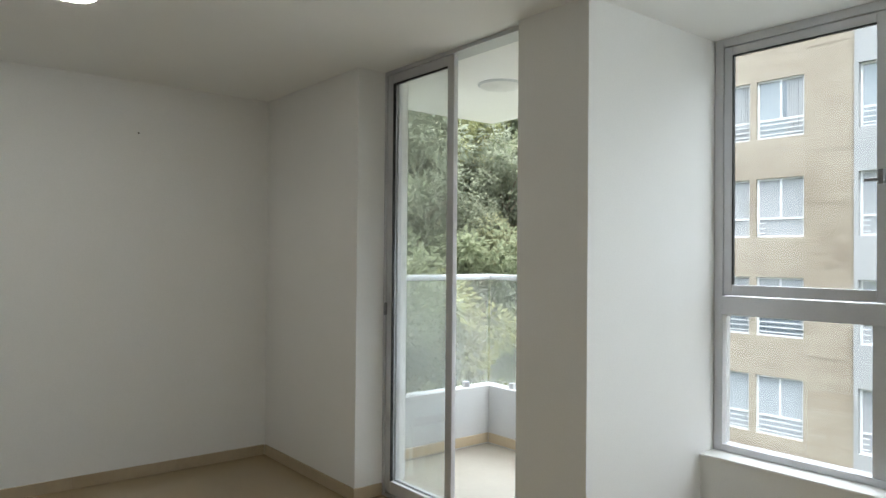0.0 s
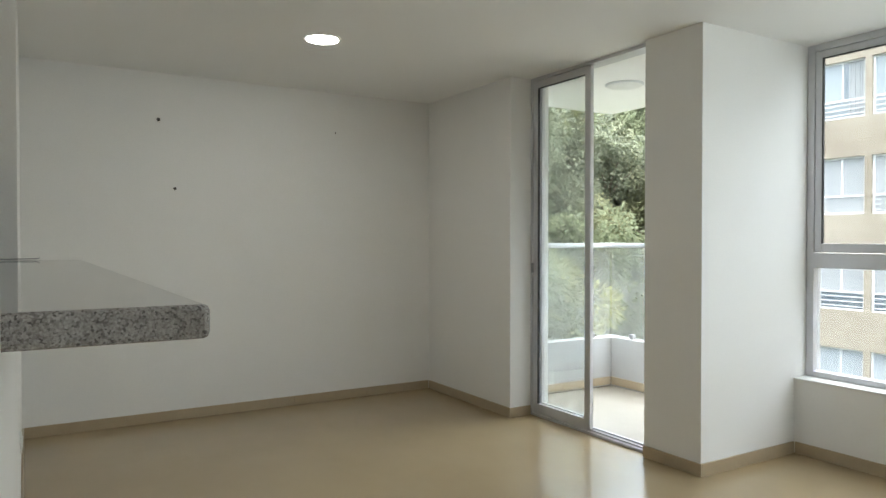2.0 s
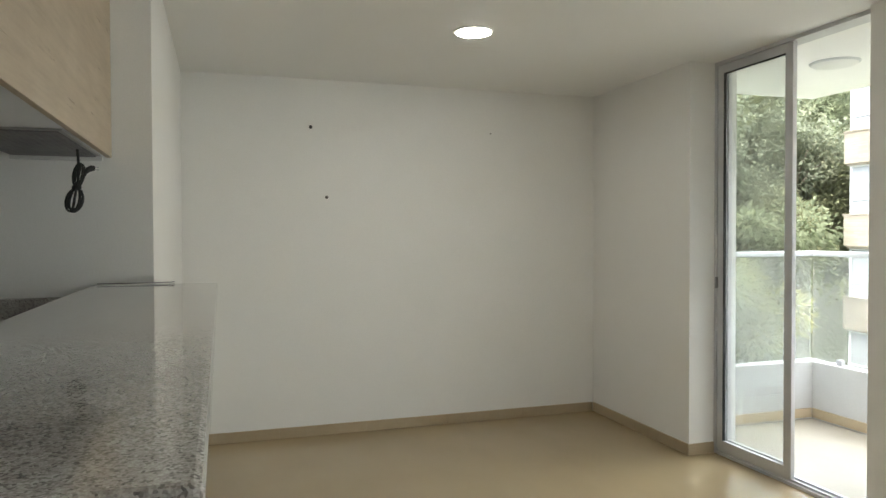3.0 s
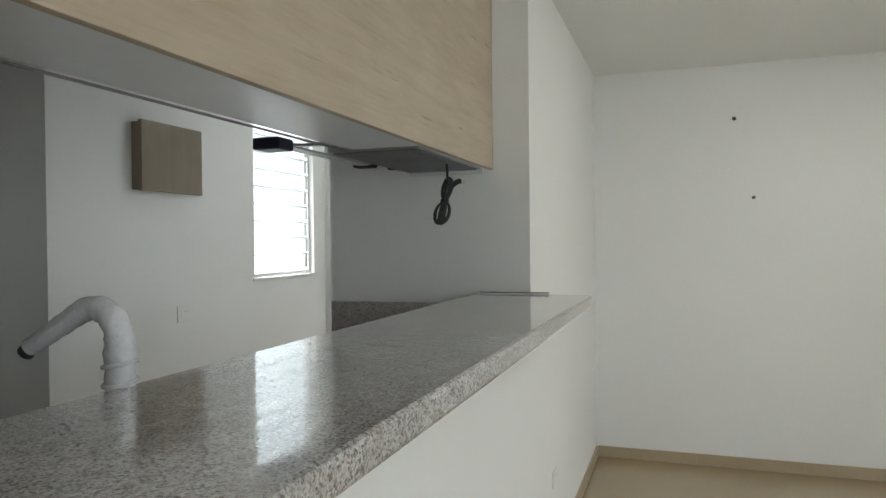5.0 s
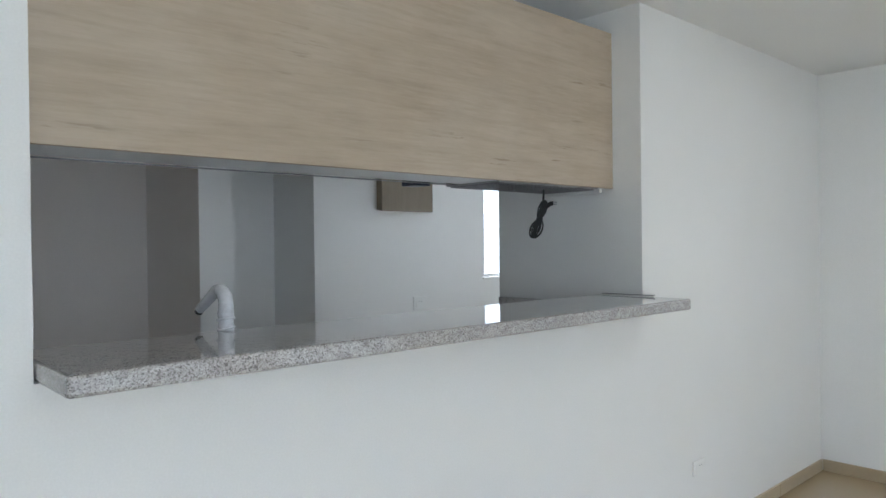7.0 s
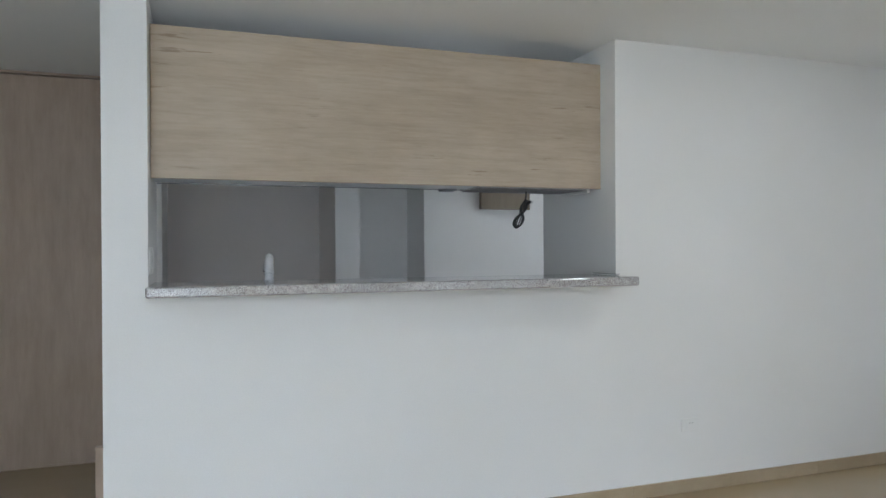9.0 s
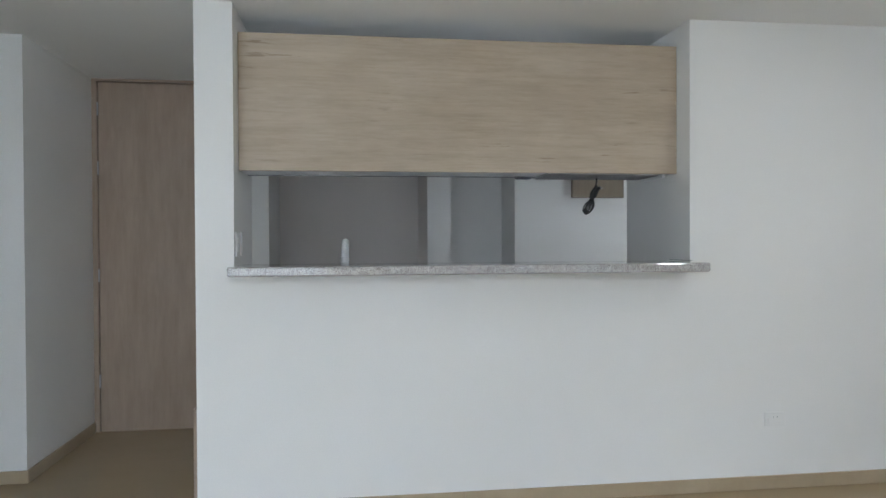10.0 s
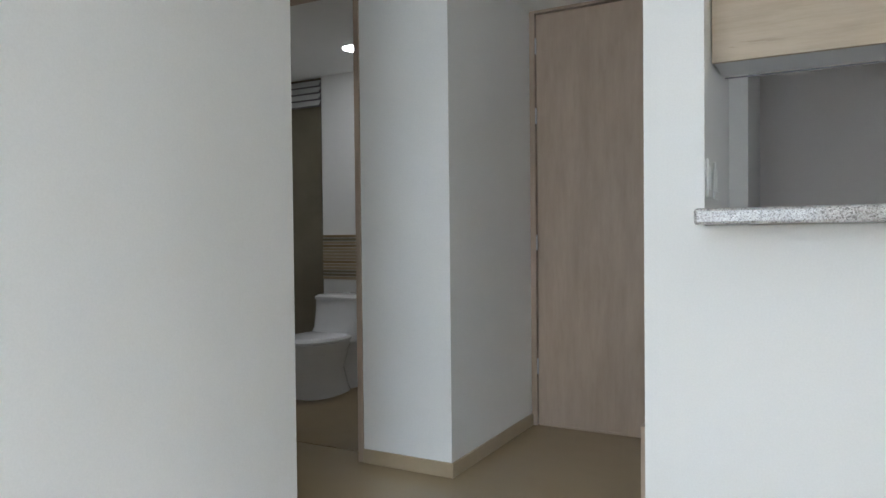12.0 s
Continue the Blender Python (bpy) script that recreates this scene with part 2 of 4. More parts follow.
hz.links.new(blend.outputs["Shader"], hz.nodes["Material Output"].inputs["Surface"])
# Dark tint holds down the glare of laundry_daylight seen through the louvres.
FROST = glass_material("dimmed_frosted_glass", 0.35, (0.205, 0.211, 0.213))
BRICK = brick_material()
CURTAIN = two_tone("white_curtain_cloth", (0.258, 0.270, 0.282), (0.293, 0.303, 0.314), 1.2, 0.8, fine=30, bumpy=0.2, stretch=(6, 6, 0.4), dist=0.02)
BLIND = two_tone("grey_blind", (0.269, 0.294, 0.320), (0.320, 0.345, 0.371), 2, 0.7, fine=20, bumpy=0.2, stretch=(0.3, 0.3, 5))
FAR_GLASS = two_tone("dark_window_glass", (0.085, 0.106, 0.128), (0.170, 0.200, 0.225), 0.8, 0.06, fine=5, bumpy=0.0)
PALE_GLASS = two_tone("pale_window_glass", (0.208, 0.240, 0.263), (0.252, 0.284, 0.307), 0.8, 0.08, fine=5, bumpy=0.0)
WHITE_METAL = two_tone("white_painted_metal", (0.561, 0.578, 0.586), (0.612, 0.620, 0.629), 3, 0.5, fine=60, bumpy=0.03)
WORN_BRICK, wbn, wbl, wbp = material("weathered_brick", 0.9)
wbg = wbn.new("ShaderNodeNewGeometry")
wbl.new(ramp(wbn, wbl, wbg.outputs["Random Per Island"], [(0.0, (0.18, 0.145, 0.11)), (0.5, (0.22, 0.183, 0.142)), (1.0, (0.265, 0.225, 0.175))]), wbp.inputs["Base Color"])
bump(wbn, wbl, wbp, noise_tex(wbn, wbl, coords(wbn, wbl), 30, 3), 0.3, 0.006)
BARK = two_tone("brown_bark", (0.10, 0.08, 0.055), (0.17, 0.14, 0.10), 5, 0.9, fine=30, bumpy=0.4, dist=0.02)
HILL = two_tone("green_undergrowth", (0.055, 0.064, 0.040), (0.082, 0.091, 0.060), 0.4, 0.95, fine=4, bumpy=0.6, dist=0.15)
LEAVES = [leaf_material("bamboo_leaf", (0.170, 0.192, 0.118), (0.215, 0.238, 0.152)),
          leaf_material("pale_leaf", (0.175, 0.192, 0.135), (0.215, 0.232, 0.170)),
          leaf_material("dark_leaf", (0.150, 0.168, 0.118), (0.190, 0.208, 0.148)),
          leaf_material("yellow_green_leaf", (0.175, 0.186, 0.105), (0.220, 0.228, 0.140))]


def glow(name, colour, strength):
    m, n, l, p = material(name, 0.5)
    p.inputs["Base Color"].default_value = (*colour, 1)
    p.inputs["Emission Color"].default_value = (*colour, 1)
    p.inputs["Emission Strength"].default_value = strength
    return m


LED = glow("lit_led_diffuser", (1.0, 0.97, 0.92), 57.0)
BATH_LED = glow("lit_bathroom_led", (1.0, 0.98, 0.95), 34.0)
SKY_GLOW = glow("white_sky_backdrop", (0.92, 0.97, 1.0), 1.2)


# ---- mesh helpers ----
def block(bm, x0, x1, y0, y1, z0, z1, bevel=0.0, segments=2):
    """A box between two corners, with rounded edges."""
    vs = [bm.verts.new((x, y, z)) for z in (z0, z1) for x, y in ((x0, y0), (x1, y0), (x1, y1), (x0, y1))]
    quads = [(3, 2, 1, 0), (4, 5, 6, 7), (0, 1, 5, 4), (1, 2, 6, 5), (2, 3, 7, 6), (3, 0, 4, 7)]
    faces = [bm.faces.new([vs[i] for i in q]) for q in quads]
    if bevel:
        edges = {e for f in faces for e in f.edges}
        bmesh.ops.bevel(bm, geom=list(edges), offset=bevel, segments=segments, affect="EDGES", profile=0.5)
    return bm


def boxes(*corners, bevel=0.0):
    bm = bmesh.new()
    for c in corners:
        block(bm, *c, bevel=bevel)
    return bm


def lathe(bm, profile, centre, turns=24):
    """Turn (radius, height) pairs round the z axis."""
    rings = []
    for r, z in profile:
        rings.append([bm.verts.new((centre[0] + r * math.cos(2 * math.pi * i / turns), centre[1] + r * math.sin(2 * math.pi * i / turns), centre[2] + z)) for i in range(turns)])
    for a, b in zip(rings, rings[1:]):
        for i in range(turns):
            bm.faces.new((a[i], a[(i + 1) % turns], b[(i + 1) % turns], b[i]))
    bm.faces.new(rings[0][::-1])
    bm.faces.new(rings[-1])
    return bm


def tube(bm, points, radius, sides=10):
    """A round rod along points; radius is a number or one for each point."""
    pts = [Vector(p) for p in points]
    rings = []
    for i, p in enumerate(pts):
        way = (pts[min(i + 1, len(pts) - 1)] - pts[max(i - 1, 0)]).normalized()
        side = way.cross(Vector((0.31, 0.17, 0.93))).normalized()
        up = side.cross(way)
        r = radius if isinstance(radius, (int, float)) else radius[i]
        rings.append([bm.verts.new(p + r * (math.cos(2 * math.pi * k / sides) * side + math.sin(2 * math.pi * k / sides) * up)) for k in range(sides)])
    for a, b in zip(rings, rings[1:]):
        for k in range(sides):
            bm.faces.new((a[k], a[(k + 1) % sides], b[(k + 1) % sides], b[k]))
    bm.faces.new(rings[0][::-1])
    bm.faces.new(rings[-1])
    return bm


def finish(name, bm, mat, smooth=False):
    bmesh.ops.recalc_face_normals(bm, faces=bm.faces)
    me = bpy.data.meshes.new(name)
    bm.to_mesh(me)
    bm.free()
    me.materials.append(mat)
    if smooth:
        me.polygons.foreach_set("use_smooth", [True] * len(me.polygons))
        me.set_sharp_from_angle(angle=radians(40))
    return new(name, me)


def thing(name, label, category, place=(0, 0, 0), group=""):
    """An Empty at a thing's base."""
    ob = new(name)
    ob.empty_display_size = 0.1
    ob.location = place
    return tagged(ob, label, category, group)


def part(name, bm, mat, parent, label="", smooth=False):
    """One mesh under a thing or a part; its corners are given in the world."""
    top = parent
    while top.parent:
        top = top.parent
    base = Vector(top.location)
    bmesh.ops.translate(bm, verts=bm.verts, vec=-base)
    ob = finish(name, bm, mat, smooth)
    ob.parent = parent
    if label:
        ob["label"] = label
    return ob


def structure(name, bm, mat, label, category="wall", smooth=False):
    return tagged(finish(name, bm, mat, smooth), label, category, kind="structure")


def no_shadow(ob):
    ob.visible_shadow = False
    return ob


# ---- the plan, in metres ----
H = 2.40          # ceiling
XN = 3.876        # wall with the plugs
XW = -1.724       # west wall of the living room
XL, XR = -0.354, 1.90   # sides of the hatch
XE = -0.528       # free end of the hatch wall
YD = -2.955       # wall beside the balcony door
YP = -3.088       # face of the pillar
XP0, XP1, XJ = 1.607, 1.212, 2.724
YW = -3.912       # wall under the window
YH, XH0, XH1 = 0.657, -2.035, -1.546   # bathroom wall in the corridor
YDOOR = 1.665     # entrance door
YB = 1.75         # back of the kitchen

# ---- floors and ceilings ----
def slabs(z0, z1, bay):
    """Floor or ceiling plates under the whole flat."""
    return boxes((XW - 0.12, XN + 0.15, -3.16, 0.15, z0, z1), (-4.6, XW - 0.12, -0.325, 0.15, z0, z1), (-4.6, 3.69, 0.15, 1.87, z0, z1),
                 (-4.6, 1.52, 1.87, 2.62, z0, z1), (XW - 0.12, bay, -4.17, -3.16, z0, z1))


structure("floor", slabs(-0.15, 0.0, 1.40), FLOOR, "glossy beige porcelain floor through living room and corridor", "floor")
structure("floor_balcony", boxes((1.40, 3.36, -4.54, -3.16, -0.2, -0.012)), BALCONY_TILE, "pale beige tiled balcony floor", "floor")
structure("floor_bathroom", boxes((-4.5, XH1 - 0.12, 0.775, 2.34, 0.0, 0.004)), BATH_FLOOR, "dull brown bathroom floor", "floor")
structure("ceiling", slabs(H, H + 0.15, 1.36), CEIL, "smooth white painted ceiling", "ceiling")
structure("ceiling_balcony", boxes((1.36, 3.42, -4.1, -3.16, H - 0.01, H + 0.15), (1.75, 3.42, -4.6, -4.1, H - 0.01, H + 0.15)), CEIL, "white painted balcony ceiling", "ceiling")

# ---- walls ----
structure("wall_hatch", boxes((XL, XR - 0.012, 0, 0.15, 0, 1.132)), PAINT, "white painted wall with a serving hatch")
structure("wall_hatch_2", boxes((2.0, XN, 0, 0.15, 0, H)), PAINT, "white painted wall with a serving hatch")
structure("wall_hatch_3", boxes((XE, XL, 0, 0.29, 0, H)), PAINT, "white painted wall with a serving hatch")
structure("wall_kitchen_side", boxes((XE, XL, 0.29, 0.61, 0, H)), PAINT, "white painted wall between kitchen and entrance")
structure("wall_kitchen_end", boxes((XR - 0.012, 2.0, 0.0, 0.81, 0, H)), PAINT, "white painted end wall beside the hob")
structure("wall_plugs", boxes((XN, XN + 0.15, -3.30, 0.15, 0, H)), PAINT, "bare white living room wall with old wall plugs")
structure("wall_balcony", boxes((XJ, XN, -3.30, YD, 0, H)), PAINT, "white wall beside the balcony door")
structure("pillar", boxes((XP1, XP0, -3.24, YP, 0, H), (XP1, 1.40, -4.17, -3.24, 0, H)), PAINT, "white pillar between balcony door and window", "pillar")
structure("wall_window", boxes((XW, XP1, -4.17, YW, 0, 0.43)), PAINT, "low white wall under the window")
structure("wall_west", boxes((XW - 0.12, XW, -4.17, -0.205, 0, H)), PAINT, "white painted wall at the corridor corner")
structure("wall_corridor", boxes((-4.6, XW - 0.12, -0.325, -0.205, 0, H)), PAINT, "white corridor wall")
structure("wall_corridor_end", boxes((-4.6, -4.5, -0.205, 2.46, 0, H)), PAINT, "white wall closing the corridor")
structure("wall_bathroom", boxes((XH0, XH1, YH, YH + 0.115, 0, H)), PAINT, "white wall round the bathroom door")
structure("wall_bathroom_2", boxes((XH1 - 0.12, XH1, YH + 0.115, 2.46, 0, H)), PAINT, "white wall round the bathroom door")
structure("wall_bathroom_3", boxes((-4.5, -2.86, YH, YH + 0.115, 0, H)), PAINT, "white wall round the bathroom door")
structure("wall_bathroom_4", boxes((-2.86, XH0, YH, YH + 0.115, 2.385, H)), PAINT, "white wall round the bathroom door")
structure("wall_entrance", boxes((-0.60, -0.383, 1.685, 2.62, 0, H)), PAINT, "white wall end between entrance door and kitchen")
structure("wall_entrance_2", boxes((XH1, -0.60, 1.76, 1.86, 0, H)), PAINT, "white wall behind the entrance door")
# Thin slab that carries the brown hall light as a tint.
structure("wall_recess_2", boxes((0.745, 0.775, YB + 0.004, 2.46, 0, H)), NICHE, "pale side of the kitchen recess, tinted for brown hall light")
structure("wall_kitchen_back", boxes((0.745, 0.92, YB, YB + 0.003, 0, H), (0.776, 0.92, YB + 0.003, 2.62, 0, H)), PAINT, "white kitchen back wall with recesses and a window")
structure("wall_kitchen_back_2", boxes((1.40, 2.75, YB, YB + 0.12, 0, H)), PAINT, "white kitchen back wall with recesses and a window")
structure("wall_kitchen_back_3", boxes((2.75, 3.42, YB, YB + 0.12, 0, 1.175)), PAINT, "white kitchen back wall with recesses and a window")
structure("wall_kitchen_back_4", boxes((2.75, 3.42, YB, YB + 0.12, 2.32, H)), PAINT, "white kitchen back wall with recesses and a window")
structure("wall_kitchen_back_5", boxes((3.42, 3.57, YB, YB + 0.12, 0, H)), PAINT, "white kitchen back wall with recesses and a window")
structure("wall_kitchen_back_6", boxes((0.92, 1.52, YB + 0.45, YB + 0.55, 0, H)), PAINT, "white kitchen back wall with recesses and a window")
structure("wall_kitchen_back_7", boxes((1.40, 1.52, YB + 0.12, YB + 0.45, 0, H)), PAINT, "white kitchen back wall with recesses and a window")
structure("wall_laundry_end", boxes((3.57, 3.69, 0.15, YB + 0.12, 0, H)), PAINT, "white end wall of the laundry corner")
structure("wall_recess", boxes((-0.383, 0.745, 2.46, 2.58, 0, H)), NICHE, "pale warm-tinted wall at the back of the kitchen recess")
structure("wall_bath_back", boxes((-3.6, XH1 - 0.12, 2.34, 2.46, 0, H)), PAINT, "pale bathroom wall")
structure("wall_shower", boxes((-4.5, -3.6, 2.38, 2.46, 0, H)), TILE_OLIVE, "olive tiled shower wall")

# skirting tiles
SK, ST = 0.068, 0.012


def skirting(*runs):
    """Tile strips along the walls, in lengths of about 0.6 m with fine joints."""
    bm = bmesh.new()
    for x0, x1, y0, y1 in runs:
        along_x = abs(x1 - x0) > abs(y1 - y0)
        length = (x1 - x0) if along_x else (y1 - y0)
        count = max(1, round(length / 0.6))
        for i in range(count):
            a, b = length * i / count + 0.0002, length * (i + 1) / count - 0.0002
            if along_x:
                block(bm, x0 + a, x0 + b, y0, y1, 0.0, SK, bevel=0.0015, segments=1)
            else:
                block(bm, x0, x1, y0 + a, y0 + b, 0.0, SK, bevel=0.0015, segments=1)
    return bm


structure("baseboard", skirting(
    (XN - ST, XN, YD + ST, -ST), (XJ + 0.0, XN - ST, YD, YD + ST), (XJ - ST, XJ, -3.13, YD + ST),
    (XP1 - ST, XP0, YP, YP + ST), (XP1 - ST, XP1, YW + ST, YP), (XW + ST, XP1 - ST, YW, YW + ST),
    (XE, XN - ST, -ST, 0.0), (XE - ST, XE, -ST, 0.61), (XW, XW + ST, YW + ST, -0.205),
    (XH0 + 0.0, XH1 + ST, YH - ST, YH), (XH1, XH1 + ST, YH, YDOOR - 0.01), (-4.5, XW + ST, -0.205, -0.205 + ST),
    (-4.5, -2.9, YH - ST, YH)), BASE, "beige tile skirting along the white walls", "baseboard")
structure("baseboard_balcony", skirting((3.19, 3.202, -4.38, -3.32), (1.42, 3.19, -4.392, -4.38)).copy(), BASE, "beige tile skirting along the balcony parapet", "baseboard")
structure("window_sill", boxes((XW + 0.002, XP1 - 0.002, -4.19, YW + 0.012, 0.431, 0.444), bevel=0.003), PAINT, "white painted sill under the window", "sill")

# ---- balcony parapet, glass and rail ----
def balcony():
    structure("parapet", boxes((3.202, 3.32, -4.50, -3.30, -0.2, 0.41), (1.40, 3.202, -4.50, -4.392, -0.2, 0.41), bevel=0.006), WHITE_RENDER, "low white rendered balcony parapet", "parapet")
    rail = thing("balcony_railing", "glass balcony railing with a grey metal handrail on the parapet", "railing", (3.26, -4.445, 0.41))
    part("handrail", boxes((3.235, 3.285, -4.47, -3.31, 1.185, 1.225), (1.41, 3.235, -4.47, -4.42, 1.185, 1.225), bevel=0.012), WHITE_METAL, rail, "pale grey handrail")
    no_shadow(part("glass_panel", boxes((3.255, 3.265, -4.43, -3.33, 0.415, 1.186)), HAZY_GLASS, rail))
    no_shadow(part("glass_panel", boxes((2.33, 3.245, -4.45, -4.44, 0.415, 1.186)), HAZY_GLASS, rail))
    no_shadow(part("glass_panel", boxes((1.41, 2.322, -4.45, -4.44, 0.415, 1.186)), HAZY_GLASS, rail))
    for x, y in ((3.26, -4.22), (3.26, -3.6), (3.0, -4.445), (2.5, -4.445), (2.1, -4.445), (1.6, -4.445)):
        part("clamp", boxes((x - 0.022, x + 0.022, y - 0.022, y + 0.022, 0.408, 0.45), bevel=0.005), STEEL, rail)
    lamp = thing("balcony_ceiling_lamp", "round white ceiling lamp, unlit, on the balcony ceiling", "ceiling lamp", (2.46, -3.79, H - 0.01))
    part("base", lathe(bmesh.new(), [(0.13, -0.012), (0.14, -0.005), (0.14, 0.0)], (2.46, -3.79, H - 0.01)), WHITE_METAL, lamp, smooth=True)
    part("shade", lathe(bmesh.new(), [(0.02, -0.030), (0.09, -0.026), (0.12, -0.018), (0.128, -0.012)], (2.46, -3.79, H - 0.01)), PLASTIC, lamp, smooth=True)


balcony()


# ---- sliding balcony door, slid open ----
def sash(name, parent, x0, x1, y, z0, z1, stile=0.05, depth=0.028, pane=GLASS, bottom=0.06, seal=True):
    """A glazed sash in a plane of constant y."""
    top = part(name, boxes((x0, x0 + stile, y - depth / 2, y + depth / 2, z0, z1), (x1 - stile, x1, y - depth / 2, y + depth / 2, z0, z1),
                           (x0 + stile, x1 - stile, y - depth / 2 + 0.001, y + depth / 2 - 0.001, z0, z0 + bottom), (x0 + stile, x1 - stile, y - depth / 2 + 0.001, y + depth / 2 - 0.001, z1 - stile, z1), bevel=0.003), ALU, parent)
    if seal:
        g, w = 0.006, 0.003
        a, b, c, d = x0 + stile, x1 - stile, z0 + bottom, z1 - stile
        part("seal", boxes((b - g, b, y - w, y + w + 0.012, c, d), (a, b - g, y - w, y + w + 0.012, d - g, d)), RUBBER, top)
    no_shadow(part("pane", boxes((x0 + stile - 0.004, x1 - stile + 0.004, y - 0.003, y + 0.001, z0 + bottom - 0.004, z1 - stile + 0.004)), pane, top))
    return top


def balcony_door():
    d = tagged(thing("door_1", "open aluminium sliding door to the balcony", "sliding door", (2.17, -3.19, 0)), kind="structure")
    part("frame", boxes((XJ - 0.02, XJ, -3.245, -3.133, 0.0, H), (1.56, 1.606, -3.245, -3.241, 0.0, H), (1.607, XJ - 0.02, -3.245, -3.133, H - 0.022, H),
                        (1.607, XJ - 0.02, -3.245, -3.133, 0.0, 0.018), bevel=0.002), ALU, d)
    part("track", boxes((1.607, XJ - 0.022, -3.158, -3.150, 0.018, 0.03), (1.607, XJ - 0.022, -3.205, -3.197, 0.018, 0.03)), ALU, d)
    sash("sliding_sash", d, 2.115, XJ - 0.022, -3.154, 0.031, H - 0.024, 0.052, pane=HAZY_GLASS)
    sash("fixed_sash", d, 2.176, XJ - 0.024, -3.2, 0.031, H - 0.024, 0.040, seal=False)
    part("latch", boxes((XJ - 0.034, XJ - 0.024, -3.139, -3.12, 1.02, 1.09), bevel=0.003), DARK_STEEL, d)


balcony_door()


# ---- living room window ----
def big_window():
    w = tagged(thing("window_1", "wide aluminium window with sliding panes over fixed panes", "window", (-0.25, -4.06, 0.444)), kind="structure")
    y0, y1 = -4.095, -4.02
    xs = [XP1 - 0.002, 0.488, -0.245, -0.975, XW + 0.002]
    part("window_frame", boxes((xs[0] - 0.045, xs[0], y0, y1, 0.445, H), (xs[4], xs[4] + 0.045, y0, y1, 0.445, H), (xs[4] + 0.045, xs[0] - 0.045, y0, y1, H - 0.04, H),
                               (xs[4] + 0.045, xs[0] - 0.045, y0, y1, 0.445, 0.478), (xs[4] + 0.045, xs[0] - 0.045, y0 - 0.004, y1 + 0.012, 1.09, 1.178), bevel=0.003), ALU, w)
    for x in xs[1:4]:
        part("mullion", boxes((x - 0.035, x + 0.035, y0 + 0.004, y1 - 0.004, 0.478, 1.09), bevel=0.003), ALU, w)
    for i in range(4):
        a, b = xs[i + 1] + 0.035 * (i < 3) + 0.045 * (i == 3), xs[i] - (0.045 if i == 0 else 0.035)
        no_shadow(part("pane", boxes((a - 0.004, b + 0.004, -4.060, -4.056, 0.474, 1.094)), WINDOW_GLASS, w))
        ys = -4.040 if i % 2 == 0 else -4.073
        lo, hi = (xs[i + 1] - 0.02 if i < 3 else xs[4] + 0.045), (xs[0] - 0.045 if i == 0 else xs[i] + 0.02)
        sash("sliding_sash", w, lo, hi, ys, 1.182, H - 0.042, 0.042, 0.026, bottom=0.05, pane=WINDOW_GLASS, seal=(i < 2))
    latch = part("latch", boxes((0.478, 0.500, -4.027, -4.010, 1.66, 1.72), bevel=0.004), DARK_STEEL, w)
    part("lever", boxes((0.499, 0.552, -4.018, -4.009, 1.672, 1.685), bevel=0.003), DARK_STEEL, latch)


big_window()


# ---- ceiling lamps ----
def downlight(place, radius, glowing, label):
    lamp = thing("ceiling_light", label, "ceiling light", place)
    part("trim", lathe(bmesh.new(), [(radius, -0.006), (radius + 0.012, -0.005), (radius + 0.014, 0.0)], place, 40), PLASTIC, lamp, smooth=True)
    part("diffuser", lathe(bmesh.new(), [(radius - 0.006, -0.0085), (radius - 0.002, -0.0065)], place, 40), glowing, lamp, "lit white diffuser", smooth=True)
    return lamp


downlight((2.533, -1.487, H), 0.092, LED, "round lit recessed LED lamp in the white ceiling")
downlight((-2.86, 1.78, H), 0.085, BATH_LED, "small round lit lamp in the bathroom ceiling")


# ---- wall plugs and sockets ----
def wall_plug(y, z, r):
    bm = lathe(bmesh.new(), [(r, 0.0), (r * 1.1, 0.002), (r * 0.7, 0.005), (r * 0.3, 0.006)], (0, 0, 0), 10)
    bmesh.ops.rotate(bm, verts=bm.verts, matrix=Matrix.Rotation(-math.pi / 2, 3, "Y"))
    bmesh.ops.translate(bm, verts=bm.verts, vec=(XN, y, z))
    tagged(finish("wall_plug", bm, HOLE), "small dark plastic plug stuck in the white wall", "wall plug", "wall plugs")


wall_plug(-0.816, 2.079, 0.011)
wall_plug(-0.921, 1.610, 0.010)
wall_plug(-2.112, 2.087, 0.005)


def face_plate(name, label, centre, normal, w, h, holes):
    """A socket or switch plate; normal is 'x', '-y' and so on."""
    t = thing(name, label, "socket" if holes else "switch", centre)
    bm = boxes((-w / 2, w / 2, -0.008, 0.0, -h / 2, h / 2), bevel=0.003)
    inner = boxes((-w * 0.32, w * 0.32, -0.011, -0.0075, -h * 0.3, h * 0.3), bevel=0.002)
    slots = boxes(*[(x - 0.002, x + 0.002, -0.0116, -0.0108, 0.008, 0.013) for x in (-0.010, 0.010)])
    turn = Matrix.Rotation({"-y": 0, "x": math.pi / 2, "y": math.pi}[normal], 3, "Z")
    for nm, b, mat in (("plate", bm, PAINT), ("insert", inner, PAINT), ("slots", slots, DARK_STEEL)):
        if nm == "slots" and not holes:
            b.free()
            continue
        bmesh.ops.rotate(b, verts=b.verts, matrix=turn)
        bmesh.ops.translate(b, verts=b.verts, vec=centre)
        part(nm, b, mat, t)
    return t


face_plate("wall_socket", "white double socket low on the white wall", (2.347, 0.0, 0.36), "-y", 0.115, 0.07, True)
face_plate("wall_socket", "white socket on the kitchen back wall", (2.16, YB, 1.037), "-y", 0.105, 0.08, True)
face_plate("light_switch", "white switch plate on the side of the hatch", (XL, 0.065, 1.275), "x", 0.07, 0.115, False)
